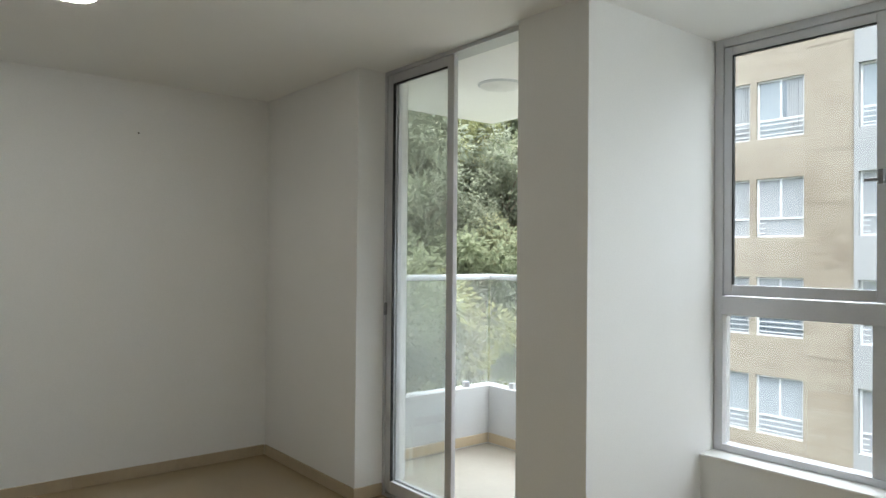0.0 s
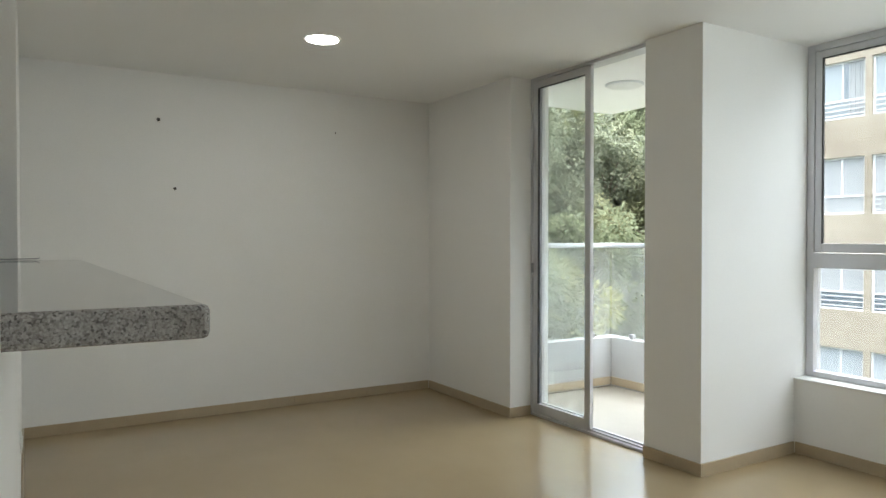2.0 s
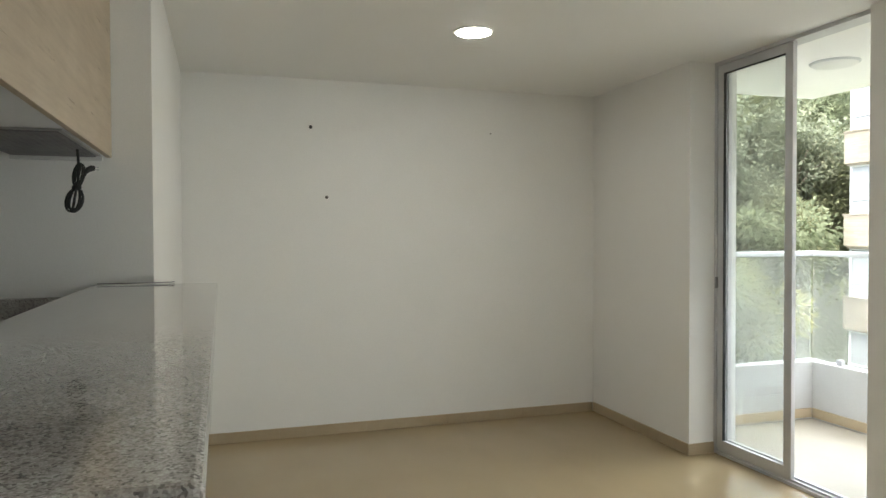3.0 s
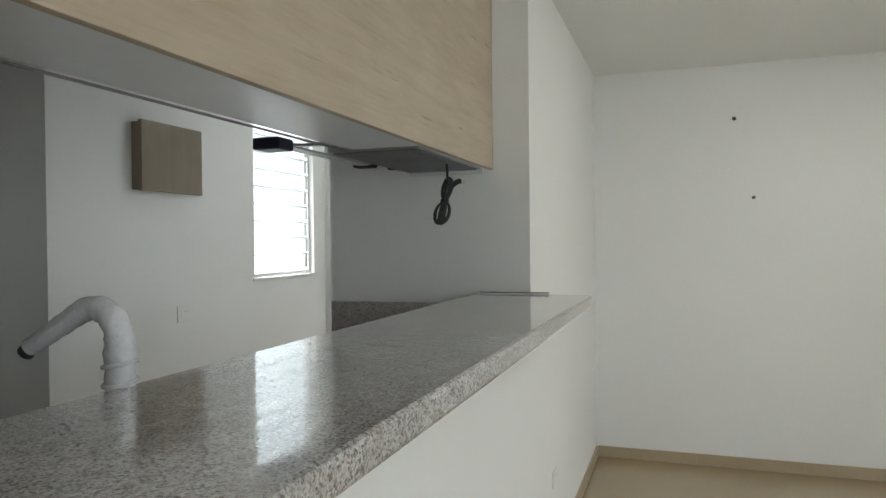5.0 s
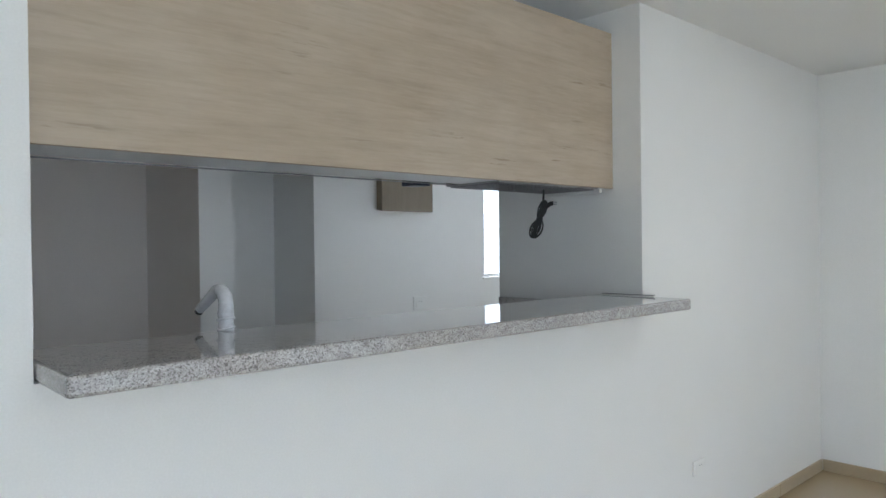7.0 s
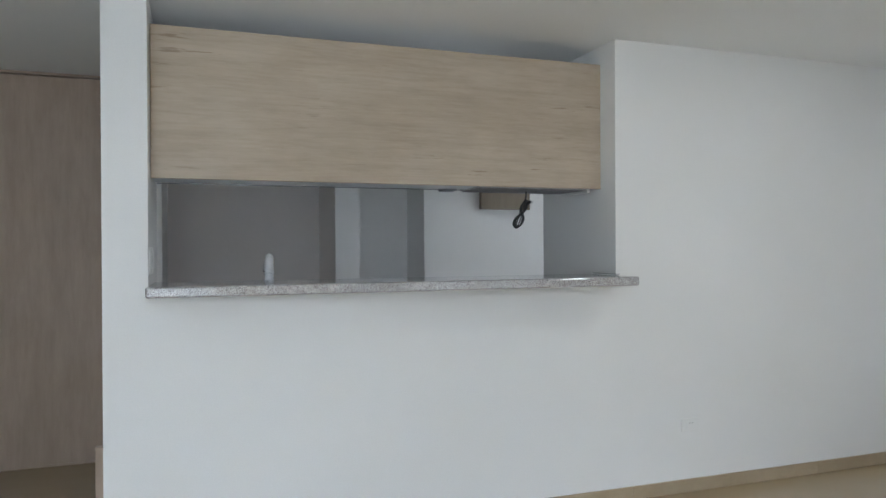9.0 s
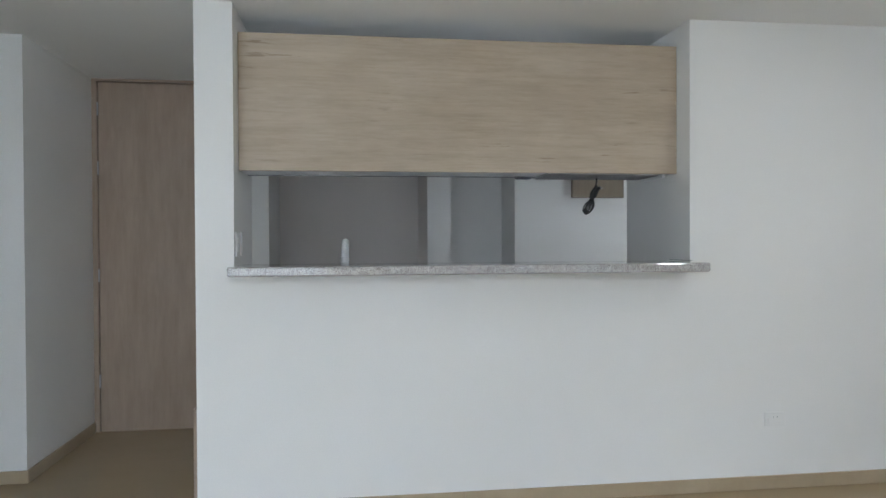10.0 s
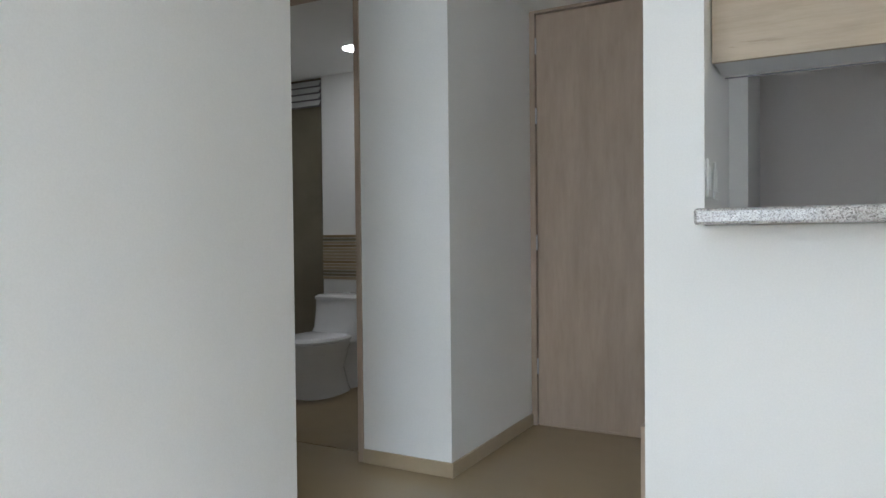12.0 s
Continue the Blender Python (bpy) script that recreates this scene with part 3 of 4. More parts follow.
face_plate("light_switch", "white switch plate on the side of the hatch", (XL, 0.215, 1.275), "x", 0.07, 0.115, False)


# ---- hatch counter and kitchen ----
def rounded_slab(x0, x1, y0, y1, z0, z1, r):
    return boxes((x0, x1, y0, y1, z0, z1), bevel=r)


counter = tagged(finish("bar_counter", rounded_slab(XL + 0.003, XR - 0.02, -0.222, 0.208, 1.134, 1.177, 0.008), GRANITE),
                 "polished speckled grey granite bar counter across the hatch", "counter")
tagged(finish("worktop", boxes((XL + 0.024, 1.886, 0.152, 0.76, 0.86, 0.90), bevel=0.004), GRANITE), "speckled grey granite kitchen worktop behind the bar", "worktop")
tagged(finish("backsplash", boxes((1.866, 1.886, 0.21, 0.80, 0.901, 1.138), bevel=0.003), GRANITE), "granite upstand on the kitchen end wall", "backsplash")
base = thing("base_cabinet", "pale kitchen base cabinet under the granite worktop", "cabinet", (0.8, 0.45, 0))
part("body", boxes((XL + 0.03, 1.884, 0.155, 0.72, 0.08, 0.858)), MELAMINE, base)
part("plinth", boxes((XL + 0.03, 1.884, 0.2, 0.66, 0.0, 0.079)), MELAMINE, base)


def wall_cabinet():
    c = thing("wall_cabinet", "long pale oak wall cabinet hung in the hatch", "cabinet", (0.77, 0.26, 1.633))
    x0, x1, y0, y1, z0, z1 = XL + 0.003, 1.884, 0.135, 0.385, 1.633, 2.300
    part("body", boxes((x0 + 0.004, x1 - 0.002, y0 + 0.02, y1 - 0.019, z0 + 0.002, z1 - 0.004)), MELAMINE, c, "pale grey melamine carcass")
    part("front_panel", boxes((x0, x1, y0, y0 + 0.018, z0, z1), bevel=0.0015), OAK, c, "pale oak front panel")
    part("edge_strip", boxes((x1 - 0.0015, x1 + 0.001, y0 + 0.001, y0 + 0.017, z0, z1)), MELAMINE, c)
    for i in range(4):
        a = x0 + (x1 - x0) * i / 4
        part("door", boxes((a + 0.002, a + (x1 - x0) / 4 - 0.002, y1 - 0.018, y1, z0 + 0.006, z1 - 0.002), bevel=0.001), MELAMINE, c)
    part("light_rail", boxes((x0 + 0.01, x1 - 0.01, y1 - 0.005, y1 + 0.002, z0 - 0.003, z0 + 0.001)), DARK_STEEL, c)


wall_cabinet()


def range_hood():
    h = thing("range_hood", "slim grey range hood set under the oak cabinet", "range hood", (1.5, 0.3, 1.60))
    z = 1.652
    part("body", boxes((1.19, 1.81, 0.160, 0.445, z - 0.022, z - 0.002), (1.20, 1.80, 0.388, 0.44, z - 0.002, z + 0.03), bevel=0.003), STEEL, h)
    bars = bmesh.new()
    for i in range(26):
        x = 1.205 + i * 0.0232
        block(bars, x, x + 0.009, 0.172, 0.432, z - 0.0275, z - 0.0215)
    for j in range(13):
        y = 0.176 + j * 0.0205
        block(bars, 1.20, 1.80, y, y + 0.007, z - 0.0265, z - 0.0218)
    part("grease_filter", bars, DARK_STEEL, h, "dark metal mesh filter")
    z = 1.672
    visor = part("visor", boxes((1.17, 1.80, 0.585, 0.635, z - 0.014, z - 0.006), bevel=0.003), ALU, h, "pull-out steel visor")
    part("end_cap", boxes((1.140, 1.225, 0.575, 0.665, z - 0.028, z + 0.008), bevel=0.006), NAVY, visor, "dark blue plastic end")
    part("end_cap", boxes((1.775, 1.835, 0.575, 0.655, z - 0.020, z - 0.003), bevel=0.007), RUBBER, visor, "black plastic end")
    part("switch", boxes((1.715, 1.745, 0.446, 0.485, 1.632, 1.648), bevel=0.003), RUBBER, h)
    for x in (1.22, 1.74):
        part("arm", boxes((x, x + 0.02, 0.40, 0.584, z - 0.013, z - 0.005)), STEEL, h)
    part("end_trim", boxes((1.812, 1.832, 0.155, 0.44, 1.614, 1.632), bevel=0.002), PLASTIC, h, "white plastic trim")


range_hood()


def power_cord():
    c = thing("power_cord", "coiled black power cord hanging from the range hood", "cable", (1.44, 0.19, 1.43))
    bm = tube(bmesh.new(), [(1.46, 0.172, 1.612), (1.458, 0.17, 1.59), (1.452, 0.168, 1.565), (1.447, 0.168, 1.545), (1.444, 0.169, 1.525)], 0.0042, 8)
    rnd = random.Random(5)
    for k in range(6):
        a, tall = k * 0.62 + 0.2, 0.073 - 0.004 * (k % 3)
        pts = []
        for i in range(41):
            s = 2 * math.pi * i / 40
            low = math.cos(s) < 0
            u = math.sin(s) * abs(math.cos(s)) ** 0.45 * (0.036 if low else 0.024) * (0.8 + 0.08 * k)
            side = 0.010 * (1 if math.cos(s) > 0 else -1) * abs(math.cos(s))
            pts.append((1.430 + u * math.cos(a) + side * 2.6, 0.170 + u * math.sin(a) - side * 0.7, 1.496 + math.cos(s) * tall + rnd.uniform(-0.0012, 0.0012)))
        part("loop", tube(bmesh.new(), pts, 0.0030, 6), RUBBER, c, smooth=True)
    part("cord", bm, RUBBER, c, smooth=True)
    part("tie", lathe(bmesh.new(), [(0.0125, -0.006), (0.0135, 0.0), (0.0125, 0.006)], (1.430, 0.170, 1.496), 12), RUBBER, c, smooth=True)
    part("tail", tube(bmesh.new(), [(1.430, 0.168, 1.496), (1.440, 0.160, 1.516), (1.449, 0.151, 1.536), (1.452, 0.146, 1.546)], 0.0042, 8), RUBBER, c, smooth=True)
    plug = part("plug", tube(bmesh.new(), [(1.450, 0.150, 1.541), (1.455, 0.142, 1.552), (1.460, 0.134, 1.557), (1.464, 0.128, 1.557)], [0.005, 0.0085, 0.009, 0.008], 10), RUBBER, c, smooth=True)
    for dz in (-0.004, 0.004):
        part("prong", tube(bmesh.new(), [(1.463, 0.129, 1.557 + dz), (1.471, 0.116, 1.557 + dz)], 0.0014, 6), STEEL, plug)


power_cord()


def wrapped_tap():
    t = thing("kitchen_tap", "kitchen tap wrapped in white plastic film", "tap", (0.153, 0.211, 0.90))
    bm = bmesh.new()
    pts, rad = [], []
    rnd = random.Random(3)
    for i in range(30):
        pts.append((0.153, 0.211, 0.90 + 0.335 * i / 29))
        rad.append(0.0205 + 0.0020 * math.sin(i * 2.1) + rnd.uniform(-0.001, 0.001))
    for i in range(1, 14):
        a = math.pi * 0.66 * i / 13
        pts.append((0.153 + 0.004 * math.sin(a), 0.211 + 0.048 * (1 - math.cos(a)), 1.235 + 0.048 * math.sin(a)))
        rad.append(0.0205 + 0.001 * math.sin(i * 1.7) - 0.004 * i / 13)
    end = Vector(pts[-1])
    for i in range(1, 9):
        pts.append(tuple(end + Vector((-0.006, 0.091, -0.053)) * (i / 8)))
        rad.append(0.0165 - 0.0035 * i / 8 + 0.0006 * math.sin(i * 2.6))
    tube(bm, pts, rad, 16)
    part("wrapped_spout", bm, FILM, t, "white crumpled plastic film", True)
    a, b = Vector(pts[-2]), Vector(pts[-1])
    w = (b - a).normalized()
    part("aerator", tube(bmesh.new(), [b - w * 0.004, b + w * 0.010 + Vector((0, 0, -0.004))], 0.0120, 16), RUBBER, t, "dark chrome outlet", True)
    rings = bmesh.new()
    for k in range(4):
        z = 1.14 + 0.021 * k + 0.004 * (k % 2)
        ring = [(0.153 + (0.022 + 0.001 * math.sin(k * 3)) * math.cos(2 * math.pi * i / 20), 0.211 + 0.022 * math.sin(2 * math.pi * i / 20), z + 0.004 * math.sin(2 * math.pi * i / 20 + k)) for i in range(21)]
        tube(rings, ring, 0.0032, 6)
    part("film_folds", rings, FILM, t, smooth=True)
    part("foot", lathe(bmesh.new(), [(0.032, 0), (0.032, 0.008), (0.027, 0.014)], (0.153, 0.211, 0.90)), STEEL, t, smooth=True)


wrapped_tap()


def metal_strip():
    s = thing("metal_strip", "loose aluminium trim strip lying on the granite bar", "trim strip", (1.86, 0.05, 1.177))
    bm = boxes((1.850, 1.868, -0.075, 0.19, 1.1772, 1.1795), bevel=0.0005)
    part("channel", bm, PAINT, s, "pale flat strip")
    part("rod", tube(bmesh.new(), [(1.864, -0.072, 1.1855), (1.864, -0.06, 1.183), (1.865, 0.06, 1.1823), (1.866, 0.185, 1.1823)], 0.0018, 6), DARK_STEEL, s)


metal_strip()


def breaker_box():
    b = thing("breaker_box", "walnut laminate cover of an electrical box on the kitchen wall", "electrical box", (2.05, YB, 1.61))
    part("cover", boxes((1.825, 2.225, YB - 0.065, YB - 0.045, 1.605, 1.915), bevel=0.002), BOX_WOOD, b, "walnut laminate cover")
    part("body", boxes((1.835, 2.215, YB - 0.044, YB, 1.612, 1.908)), BOX_WOOD, b)


breaker_box()


def louvre_window():
    x0, x1, z0, z1 = 2.75, 3.42, 1.175, 2.32
    w = tagged(thing("window_2", "frosted glass louvre window in the laundry corner", "window", (3.06, YB + 0.06, z0)), kind="structure")
    y0, y1 = YB + 0.03, YB + 0.08
    part("window_frame", boxes((x0, x0 + 0.02, y0, y1, z0, z1), (x1 - 0.02, x1, y0, y1, z0, z1), (x0 + 0.02, x1 - 0.02, y0, y1, z0, z0 + 0.022), (x0 + 0.02, x1 - 0.02, y0, y1, z1 - 0.022, z1), bevel=0.002), WHITE_METAL, w)
    for i in range(11):
        z = z0 + 0.03 + i * 0.1
        bm = boxes((x0 + 0.024, x1 - 0.024, -0.003, 0.003, -0.055, 0.055))
        bmesh.ops.rotate(bm, verts=bm.verts, matrix=Matrix.Rotation(radians(24), 3, "X"))
        bmesh.ops.translate(bm, verts=bm.verts, vec=(0, (y0 + y1) / 2, z + 0.048))
        no_shadow(part("louvre", bm, FROST, w))
        part("clip", boxes((x1 - 0.090 + 0.012 * (i % 2), x1 - 0.060 + 0.012 * (i % 2), y0 - 0.016, y0 + 0.004, z + 0.008, z + 0.088), bevel=0.008), PLASTIC, w)
    structure("window_sill_laundry", boxes((x0 - 0.02, x1 + 0.02, YB - 0.012, YB + 0.03, 1.160, 1.174), bevel=0.002), PAINT, "narrow white window sill", "sill")
    structure("backdrop", boxes((1.9, 4.9, 3.2, 3.25, 0.2, 3.2)), SKY_GLOW, "bright white overcast light outside the kitchen window", "backdrop")


louvre_window()


# ---- entrance and corridor ----
def entrance_door():
    d = tagged(thing("door_2", "tall closed brown oak veneer entrance door", "door", (-1.08, YDOOR, 0)), kind="structure")
    part("door_frame", boxes((XH1 + 0.002, XH1 + 0.035, YDOOR - 0.012, YDOOR + 0.07, 0, H - 0.002), (-0.635, -0.602, YDOOR - 0.012, YDOOR + 0.07, 0, H - 0.002),
                             (XH1 + 0.035, -0.635, YDOOR - 0.012, YDOOR + 0.07, H - 0.018, H - 0.002), bevel=0.002), DOOR_WOOD, d)
    leaf = part("door_leaf", boxes((XH1 + 0.04, -0.64, YDOOR + 0.004, YDOOR + 0.044, 0.012, H - 0.024), bevel=0.002), DOOR_WOOD, d)
    for z in (0.3, 1.02, 1.75, 2.15):
        part("hinge", tube(bmesh.new(), [(XH1 + 0.038, YDOOR - 0.004, z), (XH1 + 0.038, YDOOR - 0.004, z + 0.09)], 0.006, 8), ALU, leaf)
    part("draught_strip", boxes((XH1 + 0.045, -0.645, YDOOR - 0.002, YDOOR + 0.004, 0.001, 0.014)), DOOR_WOOD, leaf)


entrance_door()

panel = thing("low_panel", "low pale brown wooden panel standing at the wall end", "panel", (XE - 0.03, 0.2, 0))
part("board", boxes((XE - 0.05, XE - ST - 0.002, 0.16, 0.20, 0.0, 0.478), bevel=0.002), DOOR_WOOD, panel)


def bathroom_door_frame():
    d = tagged(thing("door_3", "open bathroom doorway with a wooden frame", "doorway", (-2.45, YH, 0)), kind="structure")
    part("door_frame", boxes((XH0 - 0.03, XH0 - 0.001, YH - 0.008, YH + 0.125, 0, 2.384), (-2.859, -2.83, YH - 0.008, YH + 0.125, 0, 2.384), (-2.83, XH0 - 0.03, YH - 0.008, YH + 0.125, 2.352, 2.384), bevel=0.002), DOOR_WOOD, d)


bathroom_door_frame()


# ---- bathroom ----
def oval_loft(bm, rings, n=28):
    """Rings of (z, centre_x, centre_y, radius_x, radius_y, squareness)."""
    loops = []
    for z, cx, cy, rx, ry, sq in rings:
        loop = []
        for i in range(n):
            a = 2 * math.pi * i / n
            c, s = math.cos(a), math.sin(a)
            loop.append(bm.verts.new((cx + rx * math.copysign(abs(c) ** sq, c), cy + ry * math.copysign(abs(s) ** sq, s), z)))
        loops.append(loop)
    for a, b in zip(loops, loops[1:]):
        for i in range(n):
            bm.faces.new((a[i], a[(i + 1) % n], b[(i + 1) % n], b[i]))
    bm.faces.new(loops[0][::-1])
    bm.faces.new(loops[-1])
    return bm


def toilet():
    cx, cy = 0.0, 0.0
    t = thing("toilet", "white one-piece ceramic toilet with closed lid", "toilet")
    part("pedestal", oval_loft(bmesh.new(), [(0.004, cx - 0.08, cy, 0.215, 0.135, 0.8), (0.06, cx - 0.09, cy, 0.205, 0.128, 0.85), (0.18, cx - 0.11, cy, 0.195, 0.122, 0.9), (0.25, cx - 0.12, cy, 0.225, 0.15, 0.95), (0.31, cx - 0.12, cy, 0.24, 0.165, 1.0)]), CERAMIC, t, smooth=True)
    part("bowl", oval_loft(bmesh.new(), [(0.30, cx - 0.12, cy, 0.235, 0.16, 1.0), (0.35, cx - 0.12, cy, 0.255, 0.18, 1.0), (0.385, cx - 0.12, cy, 0.26, 0.185, 1.0)]), CERAMIC, t, smooth=True)
    part("foot_trap", oval_loft(bmesh.new(), [(0.004, cx + 0.20, cy, 0.14, 0.10, 0.7), (0.12, cx + 0.2, cy, 0.12, 0.085, 0.8), (0.30, cx + 0.19, cy, 0.16, 0.12, 0.8), (0.37, cx + 0.17, cy, 0.19, 0.16, 0.7)]), CERAMIC, t, smooth=True)
    part("lid", oval_loft(bmesh.new(), [(0.387, cx - 0.11, cy, 0.255, 0.182, 0.95), (0.402, cx - 0.11, cy, 0.262, 0.187, 0.95), (0.418, cx - 0.105, cy, 0.25, 0.178, 0.95), (0.424, cx - 0.10, cy, 0.21, 0.14, 0.95)]), CERAMIC, t, smooth=True)
    part("tank", oval_loft(bmesh.new(), [(0.36, cx + 0.14, cy, 0.22, 0.17, 0.55), (0.45, cx + 0.18, cy, 0.17, 0.18, 0.5), (0.56, cx + 0.195, cy, 0.145, 0.19, 0.45), (0.645, cx + 0.20, cy, 0.135, 0.195, 0.42)]), CERAMIC, t, smooth=True)
    lid = part("tank_lid", oval_loft(bmesh.new(), [(0.646, cx + 0.20, cy, 0.14, 0.20, 0.42), (0.668, cx + 0.20, cy, 0.142, 0.202, 0.42), (0.682, cx + 0.20, cy, 0.125, 0.185, 0.5)]), CERAMIC, t, smooth=True)
    part("button", lathe(bmesh.new(), [(0.02, 0.682), (0.02, 0.69), (0.016, 0.692)], (cx + 0.2, cy, 0)), STEEL, lid, smooth=True)
    t.matrix_basis = pose(-3.17, 1.85, 0.0, 0, 0, 90)
    t.scale = (1.12, 1.12, 1.0)


toilet()


def mosaic_band():
    b = thing("mosaic_band", "band of thin brown and cream mosaic strips on the bathroom wall", "tile band", (-2.9, 2.34, 0.76))
    mats = [BASE, TILE_OLIVE, BATH_FLOOR]
    rnd = random.Random(8)
    for i in range(14):
        z = 0.77 + i * 0.0255
        part("strip", boxes((-3.598, XH1 - 0.122, 2.330, 2.3395, z, z + 0.022), bevel=0.001), mats[rnd.randrange(3)], b)


mosaic_band()


def bath_vent():
    v = thing("bath_vent", "white slatted vent high in the olive shower wall", "vent", (-4.0, 2.375, 2.17))
    part("backing", boxes((-4.42, -3.62, 2.370, 2.379, 2.17, 2.385)), DARK_STEEL, v)
    for i in range(4):
        bm = boxes((-4.42, -3.62, -0.003, 0.003, -0.026, 0.026))
        bmesh.ops.rotate(bm, verts=bm.verts, matrix=Matrix.Rotation(radians(-35), 3, "X"))
        bmesh.ops.translate(bm, verts=bm.verts, vec=(0, 2.345, 2.195 + i * 0.053))
        part("slat", bm, PLASTIC, v)


bath_vent()


# ---- outdoors: ground, hillside, trees, building ----
def ground_height(x, y):
    rise = max(0.0, x - 9.0)
    hill = 0.95 * (math.sqrt(rise * rise + 4.0) - 2.0)
    return -9.0 + min(hill, 30.0) * min(1.0, max(0.0, (y + 75) / 40)) * min(1.0, max(0.0, (60 - y) / 40))


def ground():
    bm = bmesh.new()
    radii = [0.5 + 1.6 * i for i in range(40)] + [70, 85, 110, 160, 260, 500, 1000, 2500]
    n, rings = 72, []
    for r in radii:
        ring = []
        for i in range(n):
            a = 2 * math.pi * i / n
            x, y = r * math.cos(a), -6 + r * math.sin(a)
            ring.append(bm.verts.new((x, y, ground_height(x, y) + (0.25 * noise.noise((x * 0.4, y * 0.4, 0)) if r > 12 else 0))))
        rings.append(ring)
    for a, b in zip(rings, rings[1:]):
        for i in range(n):
            bm.faces.new((a[i], a[(i + 1) % n], b[(i + 1) % n], b[i]))
    bm.faces.new(rings[0][::-1])
    structure("ground", bm, HILL, "steep green overgrown hillside above the street", "ground", True)


ground()


def leaf_crown(seed, rx, rz, lean, count, size):
    """Clumps of small pointed, folded leaves on an uneven crown."""
    rnd = random.Random(seed)
    bm = bmesh.new()
    clumps = []
    for _ in range(26):
        d = Vector((rnd.gauss(0, 1), rnd.gauss(0, 1), rnd.gauss(0, 1))).normalized()
        k = rnd.uniform(0.35, 1.0)
        clumps.append((Vector((d.x * rx * k, d.y * rx * k, d.z * rz * k)) + Vector((lean * d.z * k, 0, 0)), rnd.uniform(0.28, 0.6) * rx * 0.62))
    for i in range(count):
        c, r = clumps[i % len(clumps)]
        d = Vector((rnd.gauss(0, 1), rnd.gauss(0, 1), rnd.gauss(0, 0.8))).normalized()
        p = c + d * r * rnd.uniform(0.55, 1.05)
        along = (d + Vector((rnd.uniform(-0.7, 0.7), rnd.uniform(-0.7, 0.7), rnd.uniform(-0.9, 0.15)))).normalized()
        side = along.cross(Vector((rnd.uniform(-1, 1), rnd.uniform(-1, 1), 1.0))).normalized()
        s = size * rnd.uniform(0.6, 1.4)
        up = side.cross(along) * s * 0.12
        a, b = bm.verts.new(p), bm.verts.new(p + along * s)
        m1, m2 = bm.verts.new(p + along * s * 0.45 + side * s * 0.26 - up), bm.verts.new(p + along * s * 0.45 - side * s * 0.26 - up)
        bm.faces.new((a, m1, b))
        bm.faces.new((a, b, m2))
    return bm


def make_tree(seed, mat, rx, rz, height, size, label):
    t = thing("tree", label, "tree", (0, 0, 0), "trees on the hillside")
    rnd = random.Random(seed)
    bm = bmesh.new()
    bend = rnd.uniform(-0.4, 0.4)
    trunk = [(bend * (i / 6) ** 2, 0.15 * math.sin(i), height * i / 6) for i in range(7)]
    tube(bm, trunk, [0.16 - 0.018 * i for i in range(7)], 7)
    for k in range(6):
        a, z = k * 1.05 + rnd.random(), height * rnd.uniform(0.45, 0.9)
        out = rx * rnd.uniform(0.5, 0.85)
        tube(bm, [(bend * 0.5, 0, z), (bend * 0.5 + out * 0.5 * math.cos(a), out * 0.5 * math.sin(a), z + 0.5), (bend * 0.5 + out * math.cos(a), out * math.sin(a), z + 0.8)], [0.06, 0.04, 0.015], 5)
    part("trunk", bm, BARK, t)
    crown = leaf_crown(seed + 50, rx, rz, rnd.uniform(-0.5, 0.5), 6800, size * 0.55)
    bmesh.ops.translate(crown, verts=crown.verts, vec=(bend, 0, height + rz * 0.25))
    part("crown", crown, mat, t)
    return t


def trees():
    kinds = [make_tree(1, LEAVES[0], 1.7, 2.0, 3.0, 0.30, "feathery pale green bamboo-like tree on the hillside"),
             make_tree(2, LEAVES[1], 1.9, 1.7, 2.8, 0.26, "hazy pale green tree on the steep hillside"),
             make_tree(3, LEAVES[2], 1.8, 1.8, 3.0, 0.24, "dark green bushy tree on the steep hillside"),
             make_tree(4, LEAVES[3], 1.6, 1.9, 2.6, 0.27, "yellowish green tree on the steep hillside"),
             make_tree(5, LEAVES[0], 2.1, 1.5, 2.2, 0.36, "broad feathery green tree fern on the hillside")]
    rnd = random.Random(11)
    spots = []
    for i in range(11):
        for j in range(17):
            x, y = 12.6 + i * 2.1 + rnd.uniform(-0.8, 0.8), -30 + j * 2.1 + rnd.uniform(-0.8, 0.8)
            if y < -13.5 and x < 17.6 or y < -17.0 and x < 18.8:
                continue
            away = math.atan2(-(y + 0.2), x + 1.2)
            if -0.02 < away < 0.92:
                spots.append((x, y))
    first = set()
    for x, y in spots:
        z = ground_height(x, y) - 0.3
        far = x > 24
        k = rnd.choices(range(5), (4, 3, 2 if not far else 4, 2, 2))[0]
        s = rnd.uniform(0.85, 1.25)
        m = pose(x, y, z, rnd.uniform(-6, 6), rnd.uniform(-6, 6), rnd.uniform(0, 360))
        if k not in first:
            first.add(k)
            kinds[k].matrix_basis = m
        else:
            copy_thing(kinds[k], m).scale = (s, s, s * rnd.uniform(0.9, 1.15))


trees()


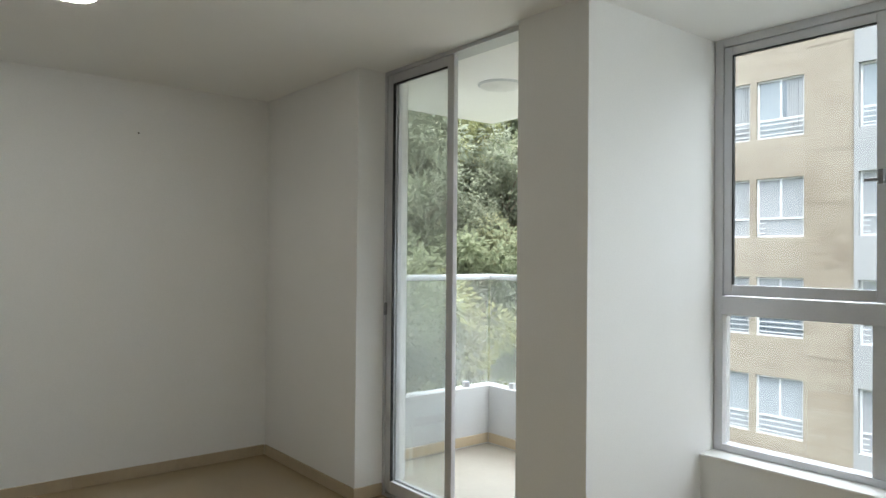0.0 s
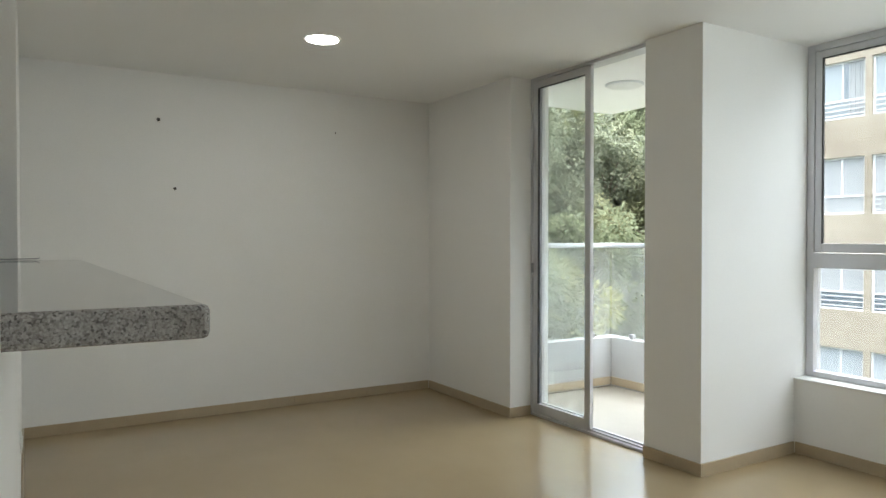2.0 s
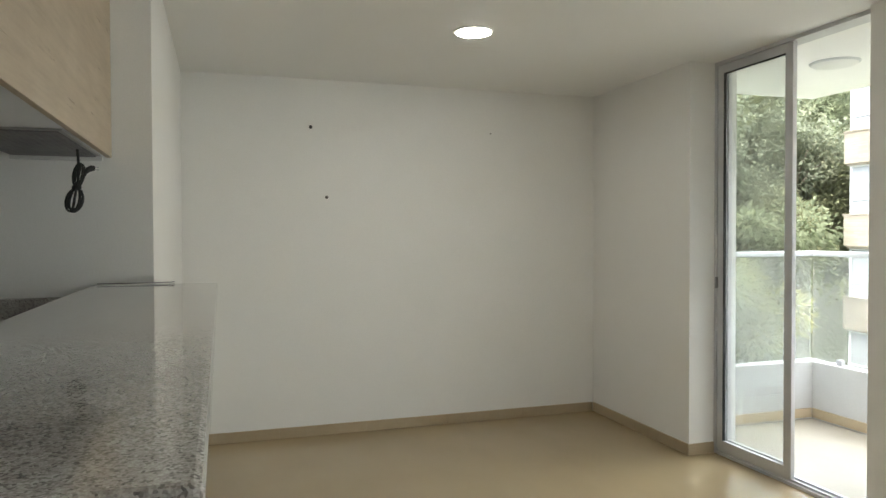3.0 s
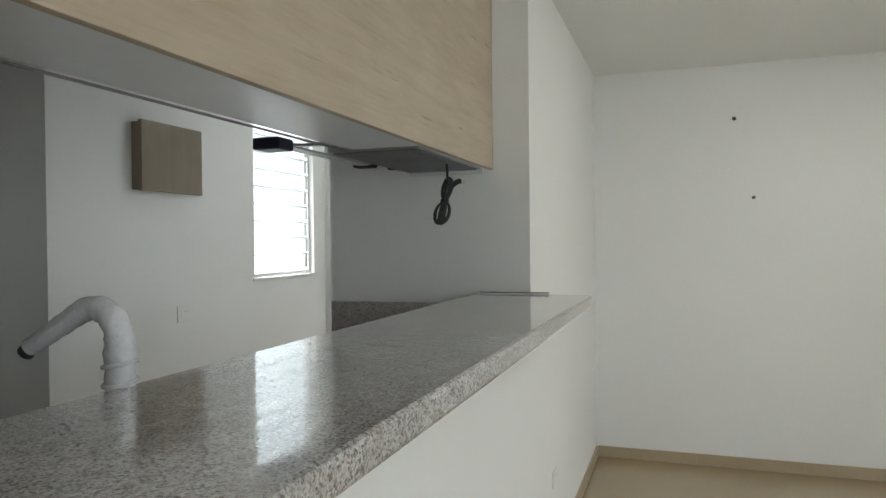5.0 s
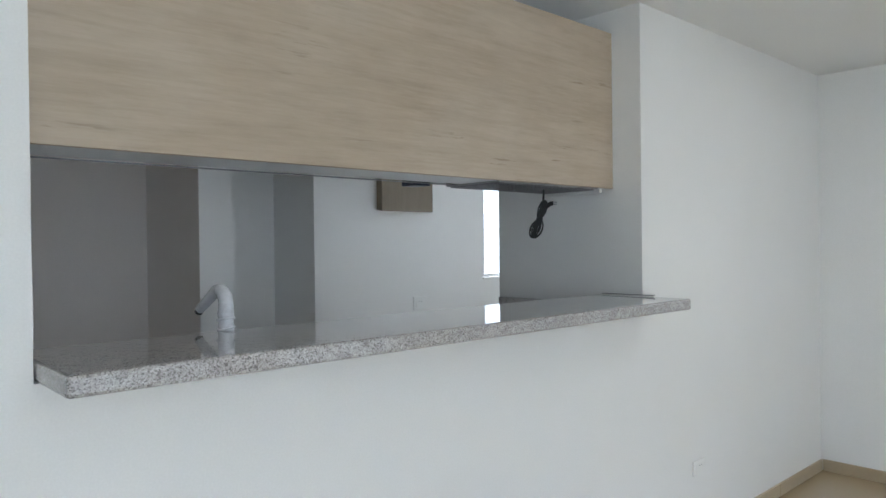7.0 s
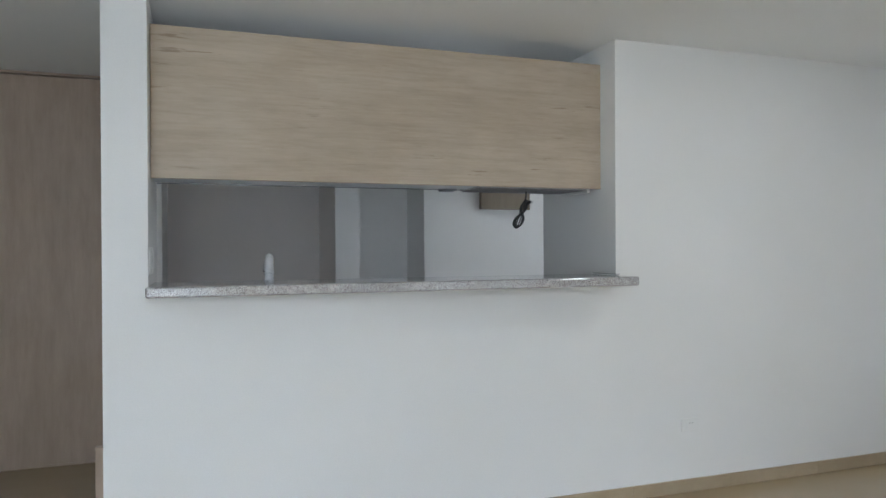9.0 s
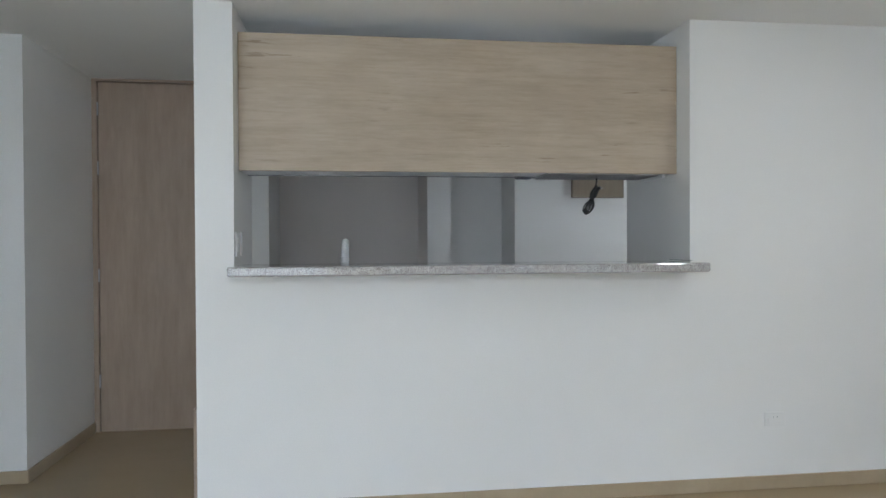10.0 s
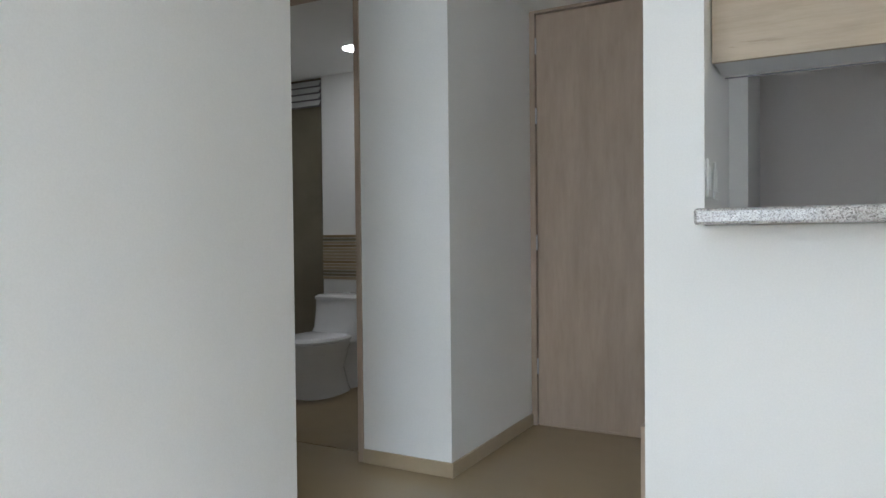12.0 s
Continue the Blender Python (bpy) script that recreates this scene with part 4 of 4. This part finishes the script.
def undergrowth():
    """Leafy shrubs that cover the hillside between the trees."""
    rnd = random.Random(21)
    verts, faces = [], []
    for _ in range(1500):
        x, y = rnd.uniform(11.5, 36), rnd.uniform(-31, 4)
        if (y < -17.5 and x < 18.0) or not -0.05 < math.atan2(-(y + 0.2), x + 1.2) < 0.95:
            continue
        c, r = Vector((x, y, ground_height(x, y) + 0.35)), rnd.uniform(0.5, 1.1)
        for _ in range(34):
            d = Vector((rnd.gauss(0, 1), rnd.gauss(0, 1), abs(rnd.gauss(0, 0.9)))).normalized()
            p = c + d * r * rnd.uniform(0.6, 1.05)
            along = (d + Vector((rnd.uniform(-0.8, 0.8), rnd.uniform(-0.8, 0.8), rnd.uniform(-0.5, 0.4)))).normalized()
            side = along.cross(Vector((rnd.uniform(-1, 1), rnd.uniform(-1, 1), 1.0))).normalized()
            s = rnd.uniform(0.16, 0.36)
            k = len(verts)
            verts += [p, p + along * s * 0.45 + side * s * 0.27, p + along * s, p + along * s * 0.45 - side * s * 0.27]
            faces += [(k, k + 1, k + 2), (k, k + 2, k + 3)]
    me = bpy.data.meshes.new("undergrowth")
    me.from_pydata([tuple(v) for v in verts], [], faces)
    me.materials.append(LEAVES[0])
    tagged(new("undergrowth", me), "dense pale green shrubs covering the hillside", "shrubs", kind="stuff")


undergrowth()


# ---- apartment building across the street ----
YF = -19.1
ROWS = [(-5.86, "plain"), (-3.26, "blind"), (-0.67, "open"), (1.93, "closed"), (4.53, "curtain"), (7.13, "closed")]
WIN_H = 1.55


def far_window(building, x0, x1, z, look_of):
    """A white framed window set back in the wall, with a low rail of bars."""
    y, top = YF - 0.10, z + WIN_H
    win = part("window", boxes((x0, x0 + 0.05, y - 0.05, y + 0.03, z, top), (x1 - 0.05, x1, y - 0.05, y + 0.03, z, top), (x0 + 0.05, x1 - 0.05, y - 0.05, y + 0.03, z, z + 0.05),
                               (x0 + 0.05, x1 - 0.05, y - 0.05, y + 0.03, top - 0.05, top), ((x0 + x1) / 2 - 0.025, (x0 + x1) / 2 + 0.025, y - 0.04, y + 0.02, z + 0.5, top - 0.05),
                               (x0 + 0.05, x1 - 0.05, y - 0.04, y + 0.02, z + 0.47, z + 0.52)), WHITE_METAL, building)
    mid = (x0 + x1) / 2
    fills = {"plain": (PALE_GLASS, CURTAIN, PALE_GLASS), "blind": (BLIND, BLIND, BLIND), "open": (CURTAIN, CURTAIN, FAR_GLASS), "closed": (CURTAIN, CURTAIN, CURTAIN), "curtain": (PALE_GLASS, CURTAIN, PALE_GLASS)}[look_of]
    part("pane", boxes((mid + 0.025, x1 - 0.05, y - 0.02, y - 0.01, z + 0.52, top - 0.05)), fills[0], win)
    part("pane", boxes((x0 + 0.05, mid - 0.025, y - 0.02, y - 0.01, z + 0.52, top - 0.05)), fills[1], win)
    part("pane", boxes((x0 + 0.05, x1 - 0.05, y - 0.02, y - 0.01, z + 0.05, z + 0.47)), fills[2], win)
    if look_of == "open":
        part("blind", boxes((x0 + 0.06, x1 - 0.06, y - 0.008, y, z + 1.02, top - 0.06)), CURTAIN, win)
    if look_of == "curtain":
        bm = bmesh.new()
        for i in range(7):
            a = x0 + 0.06 + i * 0.06
            block(bm, a, a + 0.05, y - 0.008, y + 0.014 - 0.008 * (i % 2), z + 0.08, top - 0.1)
        part("curtain", bm, CURTAIN, win)
        part("gap", boxes((x0 + 0.48, x0 + 0.66, y - 0.009, y - 0.004, z + 0.55, top - 0.1)), FAR_GLASS, win)
    for i in range(3):
        part("bar", boxes((x1 - 0.22 if look_of == "closed" else x0 + 0.03, x1 - 0.03, y + 0.035, y + 0.055, z + 0.10 + 0.13 * i, z + 0.125 + 0.13 * i)), WHITE_METAL, win)


def apartment_building():
    b = thing("apartment_building", "buff brick apartment building with white framed windows", "building", (6.0, -24.0, -9.0))
    part("core", boxes((-14.0, 16.2, -25.0, YF - 0.22, -9.0, 9.3)), BRICK, b)
    cols = [(7.47, 8.71), (8.89, 10.15)]
    walls = bmesh.new()
    z = -9.0
    for bottom, _ in ROWS + [(9.3, "")]:
        block(walls, 6.28, 16.3, YF - 0.22, YF, z, bottom)
        z = bottom + WIN_H
    for bottom, _ in ROWS:
        for a, c in ((6.28, 7.47), (8.71, 8.89), (10.15, 14.7)):
            block(walls, a, c, YF - 0.22, YF, bottom, bottom + WIN_H)
    block(walls, -14.0, 4.0, YF - 0.22, YF, -9.0, 9.3)
    part("wall", walls, BRICK, b, "buff brickwork")
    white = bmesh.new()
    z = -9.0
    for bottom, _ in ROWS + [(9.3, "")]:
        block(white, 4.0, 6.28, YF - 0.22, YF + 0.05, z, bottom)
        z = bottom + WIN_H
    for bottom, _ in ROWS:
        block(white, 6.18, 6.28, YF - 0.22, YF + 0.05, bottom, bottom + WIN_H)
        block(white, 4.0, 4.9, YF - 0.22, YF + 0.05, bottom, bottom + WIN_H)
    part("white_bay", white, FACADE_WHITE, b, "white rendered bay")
    joints = bmesh.new()
    for bottom, _ in ROWS:
        block(joints, 6.30, 7.46, YF + 0.001, YF + 0.006, bottom + 0.86, bottom + 0.875)
        block(joints, 6.30, 7.46, YF + 0.001, YF + 0.006, bottom - 0.42, bottom - 0.405)
    part("joint", joints, WORN_BRICK, b)
    rnd = random.Random(31)
    patch = bmesh.new()
    for row in range(13):
        shift = 0.145 * (row % 2)
        for k in range(4):
            x, z = 6.36 + shift + 0.292 * k, 1.16 + 0.077 * row
            if x + 0.284 < 7.45 and rnd.random() < 0.72 - 0.03 * abs(row - 5):
                out = rnd.uniform(0.003, 0.010)
                block(patch, x, x + 0.284, YF + 0.0005, YF + out, z, z + 0.069)
    part("weathered_bricks", patch, WORN_BRICK, b, "patch of darker weathered bricks")["kind"] = "stuff"
    for bottom, kind in ROWS:
        for a, c in cols:
            far_window(b, a, c, bottom, kind)
        far_window(b, 4.9, 6.18, bottom, "closed" if kind != "curtain" else "curtain")
        far_window(b, 14.7, 16.25, bottom, "closed")
        part("spandrel", boxes((14.55, 16.36, YF - 0.6, YF + 0.05, bottom - 0.98, bottom)), BRICK, b, "projecting brick balcony band")
        part("ledge", boxes((14.52, 16.39, YF - 0.62, YF + 0.07, bottom + 0.002, bottom + 0.04)), BRICK, b)
    part("roof", boxes((-14.2, 16.5, -25.2, YF + 0.2, 9.3, 9.6)), WHITE_RENDER, b)


apartment_building()
